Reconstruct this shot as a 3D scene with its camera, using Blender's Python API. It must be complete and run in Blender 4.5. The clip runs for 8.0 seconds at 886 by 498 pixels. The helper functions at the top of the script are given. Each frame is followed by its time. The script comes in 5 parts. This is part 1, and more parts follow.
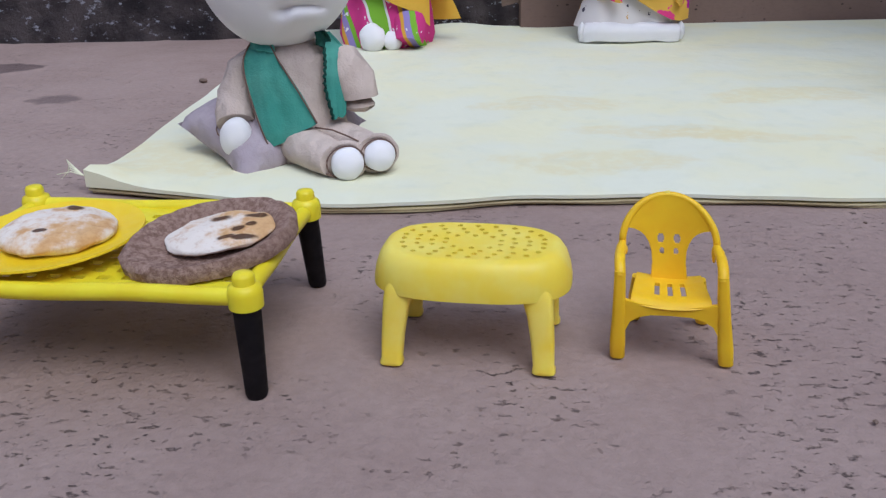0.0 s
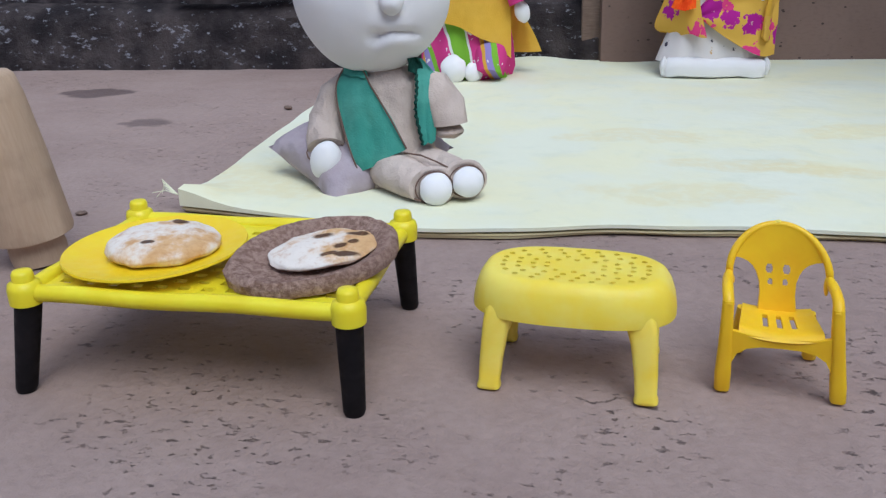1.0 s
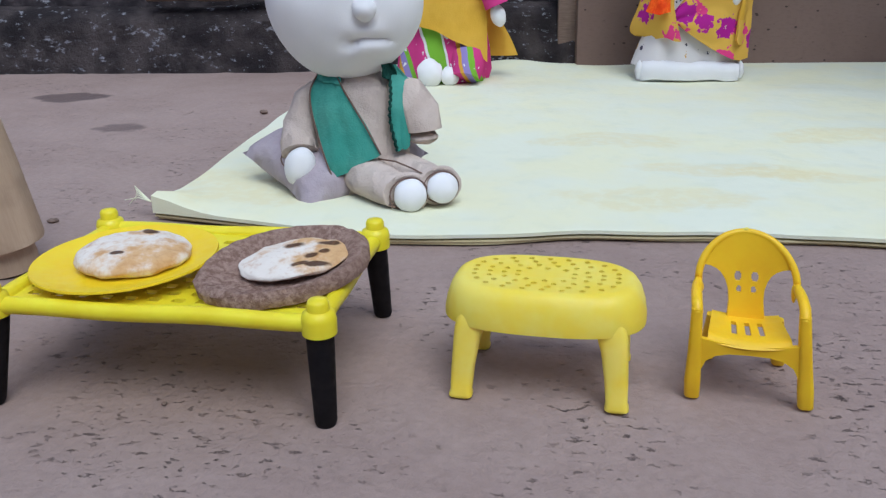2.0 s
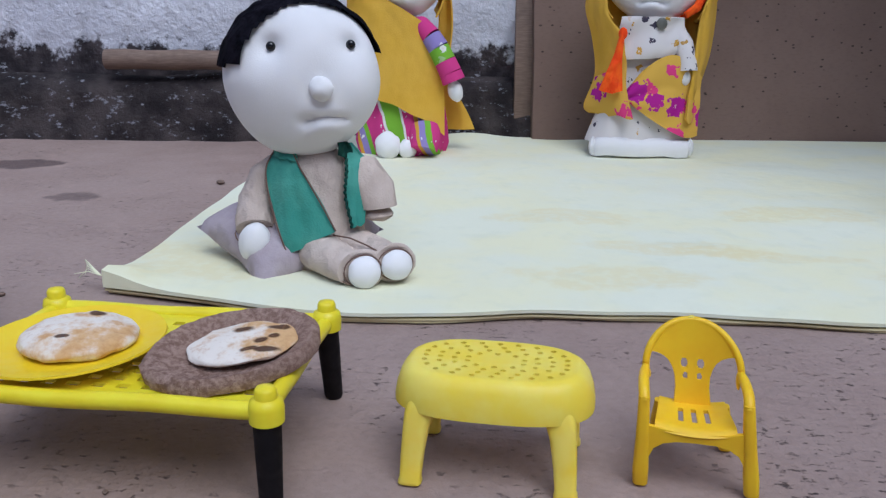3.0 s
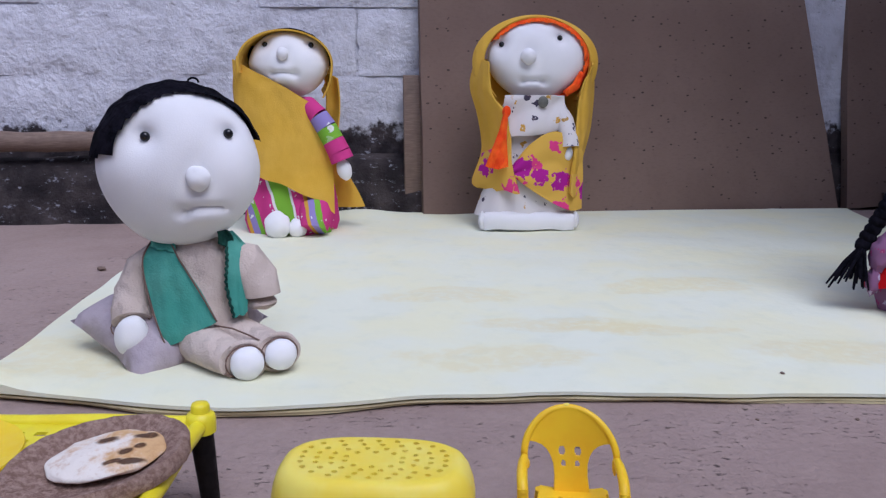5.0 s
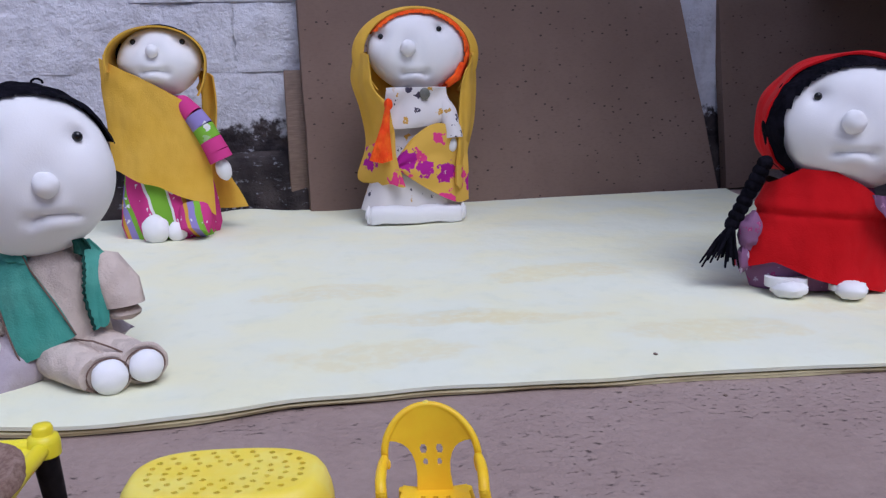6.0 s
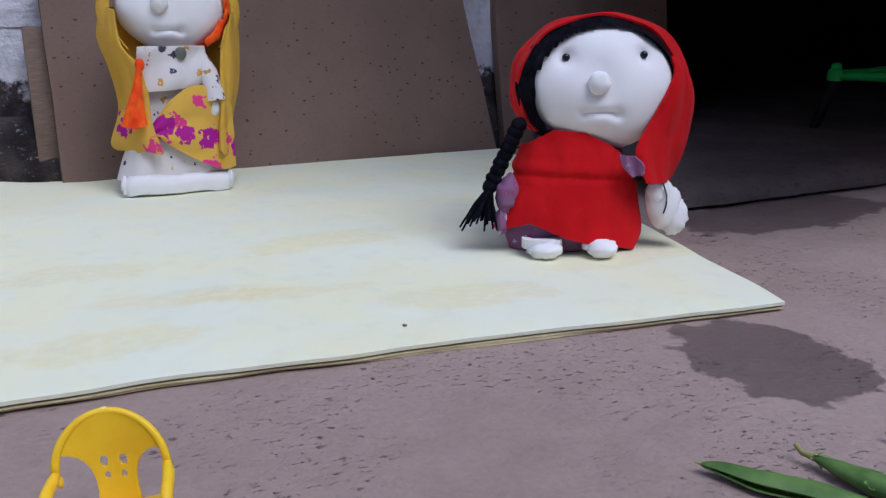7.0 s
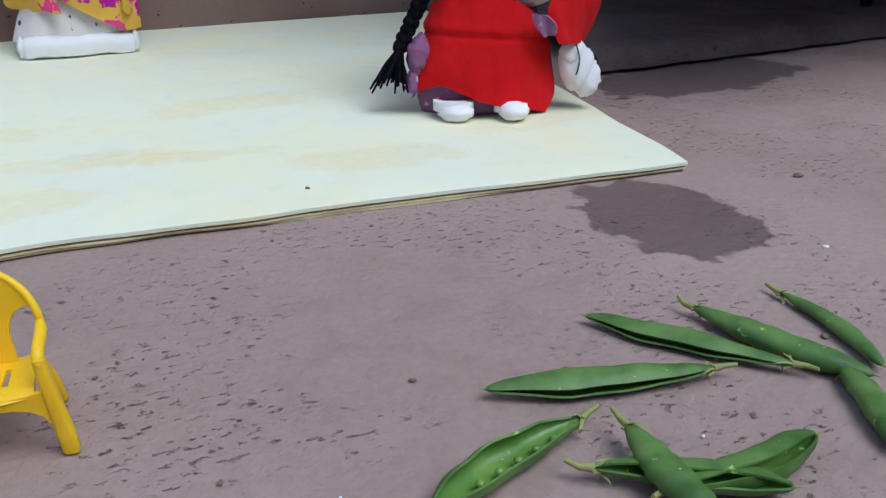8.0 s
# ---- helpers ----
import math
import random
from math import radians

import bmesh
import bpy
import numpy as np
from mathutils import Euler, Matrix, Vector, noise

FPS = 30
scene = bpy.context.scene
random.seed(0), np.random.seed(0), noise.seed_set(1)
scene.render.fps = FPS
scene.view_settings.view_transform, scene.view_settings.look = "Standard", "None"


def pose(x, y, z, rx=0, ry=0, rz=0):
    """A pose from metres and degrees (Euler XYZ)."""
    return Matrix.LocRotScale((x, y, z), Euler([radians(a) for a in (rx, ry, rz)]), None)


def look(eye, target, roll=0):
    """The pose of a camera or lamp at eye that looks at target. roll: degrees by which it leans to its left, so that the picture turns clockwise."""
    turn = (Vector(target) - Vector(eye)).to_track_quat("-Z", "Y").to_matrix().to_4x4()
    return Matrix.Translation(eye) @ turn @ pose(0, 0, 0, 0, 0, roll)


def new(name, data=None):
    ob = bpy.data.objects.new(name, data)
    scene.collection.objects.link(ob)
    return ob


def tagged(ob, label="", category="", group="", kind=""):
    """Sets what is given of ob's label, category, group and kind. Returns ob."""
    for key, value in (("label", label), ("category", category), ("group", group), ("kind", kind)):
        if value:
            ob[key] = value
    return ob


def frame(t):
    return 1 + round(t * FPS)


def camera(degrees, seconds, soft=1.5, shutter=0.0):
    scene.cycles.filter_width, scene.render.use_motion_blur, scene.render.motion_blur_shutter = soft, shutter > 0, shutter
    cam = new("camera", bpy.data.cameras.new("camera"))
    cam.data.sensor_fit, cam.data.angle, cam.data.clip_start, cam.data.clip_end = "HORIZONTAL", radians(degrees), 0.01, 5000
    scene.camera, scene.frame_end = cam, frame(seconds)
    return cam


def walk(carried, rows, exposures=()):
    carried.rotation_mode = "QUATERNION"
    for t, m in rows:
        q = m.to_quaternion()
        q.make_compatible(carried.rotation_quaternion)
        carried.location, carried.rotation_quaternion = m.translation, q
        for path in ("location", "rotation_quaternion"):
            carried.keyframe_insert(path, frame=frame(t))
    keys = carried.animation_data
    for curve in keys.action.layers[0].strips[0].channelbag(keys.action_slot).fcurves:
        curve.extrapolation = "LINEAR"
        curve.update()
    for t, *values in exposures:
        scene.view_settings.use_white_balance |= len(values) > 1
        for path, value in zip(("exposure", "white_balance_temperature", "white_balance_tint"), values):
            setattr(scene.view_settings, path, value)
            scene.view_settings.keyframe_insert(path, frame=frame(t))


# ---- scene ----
cam = camera(53.6, 8.0, soft=1.3)
PATH = [
    (0, (0.02844, 0.00350, 0.15991), (-0.01837, 0.46140, -0.03537), -1.28),
    (0.5, (0.01996, 0.00191, 0.15317), (-0.04945, 0.45739, -0.04107), -1.66),
    (0.8, (0.01624, 0.00210, 0.15412), (-0.06959, 0.45612, -0.03662), -0.86),
    (1, (0.01376, 0.00223, 0.15475), (-0.06735, 0.46321, -0.02107), -1.06),
    (1.2, (0.01439, 0.00253, 0.15507), (-0.06201, 0.46376, -0.02213), -1.18),
    (1.5, (0.01533, 0.00299, 0.15555), (-0.05494, 0.46693, -0.01715), -0.87),
    (1.7, (0.01595, 0.00318, 0.15694), (-0.05456, 0.46567, -0.01899), -0.92),
    (2.8, (0.01935, 0.00420, 0.15858), (-0.04373, 0.47122, -0.00240), -0.16),
    (3, (0.01997, 0.00439, 0.16597), (-0.02869, 0.48138, 0.02416), 0.51),
    (3.2, (0.02386, 0.00478, 0.16912), (-0.01711, 0.48540, 0.03912), 0.37),
    (3.5, (0.02969, 0.00537, 0.17385), (0.01391, 0.49122, 0.05676), -0.00),
    (3.8, (0.03158, 0.00593, 0.17655), (0.02906, 0.49514, 0.07376), 0.28),
    (4, (0.03284, 0.00631, 0.17835), (0.03537, 0.49493, 0.07230), 0.40),
    (4.2, (0.03246, 0.00667, 0.17792), (0.03602, 0.49472, 0.06931), 0.38),
    (5.3, (0.03036, 0.00865, 0.17553), (0.03792, 0.49764, 0.07146), 0.14),
    (5.5, (0.03386, 0.00836, 0.17647), (0.04631, 0.49701, 0.07128), -0.03),
    (5.8, (0.04476, 0.01278, 0.17553), (0.08225, 0.49730, 0.05996), -0.65),
    (6, (0.05202, 0.01572, 0.17491), (0.10854, 0.50042, 0.06598), -1.11),
    (6.3, (0.06322, 0.02336, 0.17261), (0.14672, 0.50046, 0.05069), -1.41),
    (6.5, (0.07068, 0.02846, 0.17108), (0.16867, 0.50145, 0.04193), -0.87),
    (6.8, (0.08670, 0.03188, 0.17286), (0.21785, 0.49451, 0.03918), -0.73),
    (7, (0.09738, 0.03416, 0.17404), (0.25425, 0.49016, 0.04193), -0.36),
    (7.3, (0.10410, 0.03355, 0.17465), (0.27650, 0.47885, 0.02790), 0.29),
    (7.5, (0.10858, 0.03314, 0.17506), (0.27858, 0.47178, 0.00569), 0.05),
    (7.7, (0.11161, 0.03135, 0.17502), (0.28870, 0.46441, -0.00348), 1.15),
    (8, (0.11615, 0.02867, 0.16746), (0.29633, 0.44975, -0.03311), 0.54),
]
EXPOSURES = [(0.0, -0.17, 5500, 11.0), (1.5, -0.02, 5430, 4.0), (3.0, -0.2, 5350, 8.0), (5.5, -0.2, 5380, 18.0), (7.0, -0.2, 5380, 13.0), (8.0, -0.01, 5380, 4.0)]
walk(cam, [(t, look(eye, target, roll)) for t, eye, target, roll in PATH], EXPOSURES)

# ---- light: open shade under a bright sky ----
world = bpy.data.worlds.new("sky")
scene.world = world
world.use_nodes = True
wn = world.node_tree
sky = wn.nodes.new("ShaderNodeTexSky")
sky.sky_type = "NISHITA"
sky.sun_disc = False
sky.sun_elevation = radians(59)
sky.sun_rotation = radians(153)
sky.dust_density = 3.0
wn.links.new(sky.outputs[0], wn.nodes["Background"].inputs[0])
wn.nodes["Background"].inputs[1].default_value = 0.15
sun_data = bpy.data.lights.new("sun", "SUN")
sun_data.energy, sun_data.angle, sun_data.color = 1.55, radians(40), (1.0, 0.98, 0.96)
sun = new("sun", sun_data)
sun.matrix_world = look((0.9, -0.75, 2.55), (0.2, 0.6, 0))

# ---- materials ----
U = 0.022  # one working unit of the toy courtyard: 22 mm


def nodes_of(name, rough=0.8, spec=0.3):
    m = bpy.data.materials.new(name)
    m.use_nodes = True
    t = m.node_tree
    b = t.nodes["Principled BSDF"]
    b.inputs["Roughness"].default_value = rough
    b.inputs["Specular IOR Level"].default_value = spec
    co = t.nodes.new("ShaderNodeTexCoord")
    return m, t, b, co.outputs["Object"]


def noise_tex(t, co, scale, detail=4.0, rough=0.55, stretch=None):
    if stretch:
        mp = t.nodes.new("ShaderNodeMapping")
        mp.inputs["Scale"].default_value = stretch
        t.links.new(co, mp.inputs["Vector"])
        co = mp.outputs[0]
    n = t.nodes.new("ShaderNodeTexNoise")
    n.inputs["Scale"].default_value, n.inputs["Detail"].default_value = scale, detail
    n.inputs["Roughness"].default_value = rough
    t.links.new(co, n.inputs["Vector"])
    return n.outputs["Fac"]


def math_node(t, op, a, b=0.0, c=0.0):
    n = t.nodes.new("ShaderNodeMath")
    n.operation = op
    for k, v in enumerate((a, b, c)):
        if isinstance(v, (int, float)):
            n.inputs[k].default_value = v
        else:
            t.links.new(v, n.inputs[k])
    return n.outputs[0]


def ramp(t, fac, lo, hi, out_lo=0.0, out_hi=1.0):
    n = t.nodes.new("ShaderNodeMapRange")
    n.interpolation_type = "SMOOTHSTEP"
    for k, v in (("From Min", lo), ("From Max", hi), ("To Min", out_lo), ("To Max", out_hi)):
        n.inputs[k].default_value = v
    t.links.new(fac, n.inputs["Value"])
    return n.outputs[0]


def mix(t, fac, a, b):
    n = t.nodes.new("ShaderNodeMix")
    n.data_type = "RGBA"
    for k, v in ((0, fac), (6, a), (7, b)):
        if isinstance(v, (int, float)):
            n.inputs[k].default_value = v
        elif isinstance(v, tuple):
            n.inputs[k].default_value = (*v, 1)
        else:
            t.links.new(v, n.inputs[k])
    return n.outputs[2]


def bump(t, b, height, strength, dist):
    n = t.nodes.new("ShaderNodeBump")
    n.inputs["Strength"].default_value, n.inputs["Distance"].default_value = strength, dist
    t.links.new(height, n.inputs["Height"])
    t.links.new(n.outputs[0], b.inputs["Normal"])


def patch(t, co, x, y, rx, ry, wob=0.35, scale=60.0, edge=0.12, turn=0.0):
    """A mask, 1 inside an uneven oval stain that lies on the ground at (x, y)."""
    mp = t.nodes.new("ShaderNodeMapping")
    mp.vector_type = "TEXTURE"
    mp.inputs["Location"].default_value = (x * U, y * U, 0)
    mp.inputs["Rotation"].default_value = (0, 0, radians(turn))
    mp.inputs["Scale"].default_value = (rx * U, ry * U, 1e3)
    t.links.new(co, mp.inputs["Vector"])
    ln = t.nodes.new("ShaderNodeVectorMath")
    ln.operation = "LENGTH"
    t.links.new(mp.outputs[0], ln.inputs[0])
    d = math_node(t, "ADD", ln.outputs["Value"], math_node(t, "MULTIPLY", math_node(t, "SUBTRACT", noise_tex(t, co, scale, 3), 0.5), wob * 2))
    return ramp(t, d, 1 - edge, 1 + edge, 1.0, 0.0)


def cloth(name, col, col2, scale=40.0, rough=0.9, weave=900.0, fold=0.55):
    m, t, b, co = nodes_of(name, rough, 0.15)
    f = ramp(t, noise_tex(t, co, scale, 4), 0.35, 0.65)
    t.links.new(mix(t, f, col, col2), b.inputs["Base Color"])
    h = math_node(t, "ADD", math_node(t, "MULTIPLY", noise_tex(t, co, weave, 2), 0.18), math_node(t, "MULTIPLY", noise_tex(t, co, scale * 1.5, 2, 0.4, (1.0, 1.0, 0.6)), 3.2))
    bump(t, b, h, fold, 0.004)
    b.inputs["Sheen Weight"].default_value = 0.03 if max(col) > 0.1 else 0.0
    return m


def plastic(name, col, col2, rough=0.42, trans=0.0):
    m, t, b, co = nodes_of(name, rough, 0.45)
    t.links.new(mix(t, ramp(t, noise_tex(t, co, 70, 3), 0.35, 0.7), col, col2), b.inputs["Base Color"])
    r = ramp(t, noise_tex(t, co, 220, 4), 0.3, 0.7, rough - 0.08, rough + 0.14)
    t.links.new(r, b.inputs["Roughness"])
    bump(t, b, noise_tex(t, co, 300, 3), 0.12, 0.0006)
    if trans:
        b.inputs["Subsurface Weight"].default_value = trans
        b.inputs["Subsurface Radius"].default_value = (0.004, 0.003, 0.001)
        b.inputs["Subsurface Scale"].default_value = 1.0
    return m


def clay_ground():
    m, t, b, co = nodes_of("clay_ground", 0.85, 0.25)
    big = ramp(t, noise_tex(t, co, 5, 5), 0.35, 0.65)
    mid = ramp(t, noise_tex(t, co, 38, 5), 0.35, 0.7)
    fine = ramp(t, noise_tex(t, co, 260, 4), 0.3, 0.75)
    c = mix(t, big, (0.31, 0.228, 0.198), (0.365, 0.278, 0.245))
    c = mix(t, math_node(t, "MULTIPLY", mid, 0.35), c, (0.39, 0.30, 0.26))
    c = mix(t, math_node(t, "MULTIPLY", fine, 0.22), c, (0.20, 0.145, 0.122))
    # chipped, flaky pits, gathered in worn areas
    worn = ramp(t, noise_tex(t, co, 11, 5, 0.6), 0.46, 0.60)
    chips = ramp(t, noise_tex(t, co, 170, 6, 0.7, (1.0, 1.7, 1)), 0.58, 0.68)
    pits = math_node(t, "MULTIPLY", chips, worn)
    c = mix(t, math_node(t, "MULTIPLY", pits, 0.72), c, (0.085, 0.062, 0.06))
    wet = patch(t, co, 17.85, 17.15, 1.9, 2.55, 0.42, 55, 0.05)
    wet = math_node(t, "MAXIMUM", wet, patch(t, co, 28.5, 29.5, 5.2, 2.3, 0.45, 40, 0.06, 8))
    wet = math_node(t, "MAXIMUM", wet, patch(t, co, -21.5, 36.6, 1.6, 1.2, 0.5, 50, 0.1))
    wet = math_node(t, "MAXIMUM", wet, math_node(t, "MULTIPLY", patch(t, co, -16.1, 30.6, 0.9, 0.7, 0.6, 70, 0.2), 0.8))
    tea = patch(t, co, -5.6, 12.6, 3.0, 2.4, 0.5, 30, 0.5)
    c = mix(t, math_node(t, "MULTIPLY", tea, 0.25), c, (0.22, 0.14, 0.085))
    c = mix(t, math_node(t, "MULTIPLY", wet, 0.72), c, (0.085, 0.058, 0.056))
    t.links.new(c, b.inputs["Base Color"])
    t.links.new(ramp(t, wet, 0, 1, 0.85, 0.55), b.inputs["Roughness"])
    h = math_node(t, "SUBTRACT", math_node(t, "MULTIPLY", noise_tex(t, co, 90, 6, 0.6), 0.9), math_node(t, "MULTIPLY", pits, 1.2))
    h = math_node(t, "ADD", h, math_node(t, "MULTIPLY", noise_tex(t, co, 420, 3), 0.25))
    h = math_node(t, "ADD", h, math_node(t, "MULTIPLY", noise_tex(t, co, 26, 4), 2.0))
    bump(t, b, h, 0.75, 0.0026)
    return m


def sill_clay():
    """Greyer, dusty clay with a crumbled, flaky face, darkened to include the overhang's shade."""
    m, t, b, co = nodes_of("sill_clay", 0.95, 0.15)
    c = mix(t, ramp(t, noise_tex(t, co, 12, 5), 0.35, 0.65), (0.105, 0.082, 0.077), (0.15, 0.118, 0.108))
    c = mix(t, math_node(t, "MULTIPLY", ramp(t, noise_tex(t, co, 110, 6, 0.7, (1, 1, 2.5)), 0.56, 0.64), 0.6), c, (0.055, 0.04, 0.036))
    t.links.new(c, b.inputs["Base Color"])
    bump(t, b, noise_tex(t, co, 120, 6, 0.7, (1, 1, 2.5)), 0.9, 0.004)
    return m


def mat_cloth():
    m, t, b, co = nodes_of("quilt_cotton", 0.9, 0.1)
    f = ramp(t, noise_tex(t, co, 14, 4), 0.35, 0.68)
    c = mix(t, f, (0.77, 0.79, 0.63), (0.80, 0.79, 0.55))
    stains = ((5.6, 25.4, 2.6, 0.7, 0), (3.0, 22.4, 2.4, 0.9, 4), (10.0, 30.2, 2.6, 0.9, 4), (12.6, 23.0, 2.6, 0.9, -4),
              (2.2, 28.8, 2.4, 0.9, 3), (-8.0, 22.6, 2.4, 2.0, 10), (18.6, 25.0, 2.6, 0.9, 10), (7.6, 25.0, 2.4, 0.6, -8))
    for x, y, rx, ry, a in stains:
        s = patch(t, co, x, y, rx, ry, 0.85, 38, 0.22, a)
        s = math_node(t, "MULTIPLY", s, ramp(t, noise_tex(t, co, 130, 4), 0.3, 0.6, 0.35, 1.0))
        c = mix(t, math_node(t, "MULTIPLY", s, 0.42), c, (0.74, 0.65, 0.34))
    c = mix(t, math_node(t, "MULTIPLY", ramp(t, noise_tex(t, co, 55, 5), 0.5, 0.75), 0.25), c, (0.62, 0.66, 0.52))
    t.links.new(c, b.inputs["Base Color"])
    h = math_node(t, "ADD", noise_tex(t, co, 22, 4), math_node(t, "MULTIPLY", noise_tex(t, co, 120, 4), 0.35))
    h = math_node(t, "ADD", h, math_node(t, "MULTIPLY", noise_tex(t, co, 1100, 2), 0.06))
    bump(t, b, h, 0.5, 0.003)
    return m


def whitewash():
    m, t, b, co = nodes_of("whitewashed_brick", 0.9, 0.2)
    geo = t.nodes.new("ShaderNodeNewGeometry")
    wp = geo.outputs["Position"]
    sep = t.nodes.new("ShaderNodeSeparateXYZ")
    t.links.new(wp, sep.inputs[0])
    c = mix(t, ramp(t, noise_tex(t, wp, 9, 5), 0.35, 0.65), (0.62, 0.62, 0.68), (0.76, 0.76, 0.82))
    c = mix(t, math_node(t, "MULTIPLY", ramp(t, noise_tex(t, wp, 60, 5), 0.45, 0.75), 0.5), c, (0.38, 0.37, 0.39))
    # lime flaked away to damp, sooty brick near the foot of the wall
    level = math_node(t, "ADD", sep.outputs["Z"], math_node(t, "MULTIPLY", math_node(t, "SUBTRACT", noise_tex(t, wp, 16, 6, 0.65), 0.5), 0.16))
    bare = ramp(t, level, 0.092, 0.104, 1.0, 0.0)
    flakes = ramp(t, noise_tex(t, wp, 75, 5, 0.65, (1, 1, 1.8)), 0.64, 0.68)
    dark = mix(t, ramp(t, noise_tex(t, wp, 45, 5), 0.35, 0.7), (0.028, 0.024, 0.027), (0.085, 0.07, 0.073))
    light_bits = ramp(t, noise_tex(t, wp, 55, 6, 0.7, (1, 1, 1.6)), 0.60, 0.66)
    dark = mix(t, math_node(t, "MULTIPLY", light_bits, 0.75), dark, (0.46, 0.46, 0.50))
    c = mix(t, math_node(t, "MAXIMUM", bare, math_node(t, "MULTIPLY", flakes, 0.45)), c, dark)
    t.links.new(c, b.inputs["Base Color"])
    h = math_node(t, "ADD", noise_tex(t, wp, 35, 6, 0.65), math_node(t, "MULTIPLY", noise_tex(t, wp, 190, 4), 0.3))
    bump(t, b, h, 0.9, 0.007)
    return m


def sooty():
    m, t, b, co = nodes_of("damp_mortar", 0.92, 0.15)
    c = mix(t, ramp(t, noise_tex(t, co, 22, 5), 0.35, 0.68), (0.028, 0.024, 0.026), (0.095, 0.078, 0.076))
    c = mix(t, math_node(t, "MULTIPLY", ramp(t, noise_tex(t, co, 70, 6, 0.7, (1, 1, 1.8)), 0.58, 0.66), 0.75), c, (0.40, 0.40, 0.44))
    t.links.new(c, b.inputs["Base Color"])
    bump(t, b, noise_tex(t, co, 80, 6, 0.75), 1.0, 0.007)
    return m


def chipboard():
    m, t, b, co = nodes_of("brown_board", 0.75, 0.25)
    c = mix(t, ramp(t, noise_tex(t, co, 7, 4), 0.3, 0.7), (0.185, 0.124, 0.098), (0.228, 0.157, 0.126))
    c = mix(t, math_node(t, "MULTIPLY", ramp(t, noise_tex(t, co, 160, 4, 0.6, (1, 1, 3)), 0.45, 0.75), 0.25), c, (0.11, 0.075, 0.06))
    v = t.nodes.new("ShaderNodeTexVoronoi")
    v.inputs["Scale"].default_value = 92
    v.inputs["Randomness"].default_value = 1.0
    mp = t.nodes.new("ShaderNodeMapping")
    mp.inputs["Scale"].default_value = (1, 1, 1.7)
    t.links.new(co, mp.inputs["Vector"])
    t.links.new(mp.outputs[0], v.inputs["Vector"])
    specks = ramp(t, math_node(t, "ADD", v.outputs["Distance"], math_node(t, "MULTIPLY", noise_tex(t, co, 240, 3), 0.25)), 0.24, 0.31, 1.0, 0.0)
    sepc = t.nodes.new("ShaderNodeSeparateColor")
    t.links.new(v.outputs["Color"], sepc.inputs[0])
    specks = math_node(t, "MULTIPLY", specks, ramp(t, sepc.outputs[0], 0.30, 0.75))
    c = mix(t, math_node(t, "MULTIPLY", specks, 0.85), c, (0.035, 0.025, 0.022))
    t.links.new(c, b.inputs["Base Color"])
    bump(t, b, math_node(t, "SUBTRACT", noise_tex(t, co, 130, 4), specks), 0.35, 0.001)
    return m


def bread_crust(name, spots, edge):
    m, t, b, co = nodes_of(name, 0.8, 0.2)
    sepc = t.nodes.new("ShaderNodeSeparateXYZ")
    t.links.new(co, sepc.inputs[0])
    toast = math_node(t, "ADD", math_node(t, "MULTIPLY", sepc.outputs[edge], 30.0 if edge == 0 else -22.0), math_node(t, "MULTIPLY", math_node(t, "SUBTRACT", noise_tex(t, co, 90, 5, 0.65), 0.5), 4.2))
    c = mix(t, ramp(t, toast, -0.35, 0.75), (0.80, 0.73, 0.64), (0.66, 0.42, 0.20))
    c = mix(t, math_node(t, "MULTIPLY", ramp(t, noise_tex(t, co, 170, 4, 0.6), 0.52, 0.72), 0.5), c, (0.50, 0.25, 0.09))
    for x, y, rx, ry in spots:
        c = mix(t, math_node(t, "MULTIPLY", patch(t, co, x, y, rx, ry, 0.5, 150, 0.25), 0.92), c, (0.05, 0.018, 0.008))
    c = mix(t, math_node(t, "MULTIPLY", ramp(t, noise_tex(t, co, 420, 3), 0.5, 0.75), 0.3), c, (0.42, 0.22, 0.10))
    t.links.new(c, b.inputs["Base Color"])
    bump(t, b, noise_tex(t, co, 160, 5), 0.5, 0.0015)
    return m


def grain_wood(name, a, bcol, stretch=(9, 9, 0.8)):
    m, t, b, co = nodes_of(name, 0.6, 0.3)
    c = mix(t, ramp(t, noise_tex(t, co, 90, 4, 0.6, stretch), 0.3, 0.7), a, bcol)
    c = mix(t, math_node(t, "MULTIPLY", ramp(t, noise_tex(t, co, 60, 4), 0.45, 0.7), 0.3), c, tuple(v * 0.55 for v in a))
    t.links.new(c, b.inputs["Base Color"])
    bump(t, b, noise_tex(t, co, 200, 3, 0.6, stretch), 0.25, 0.0006)
    return m


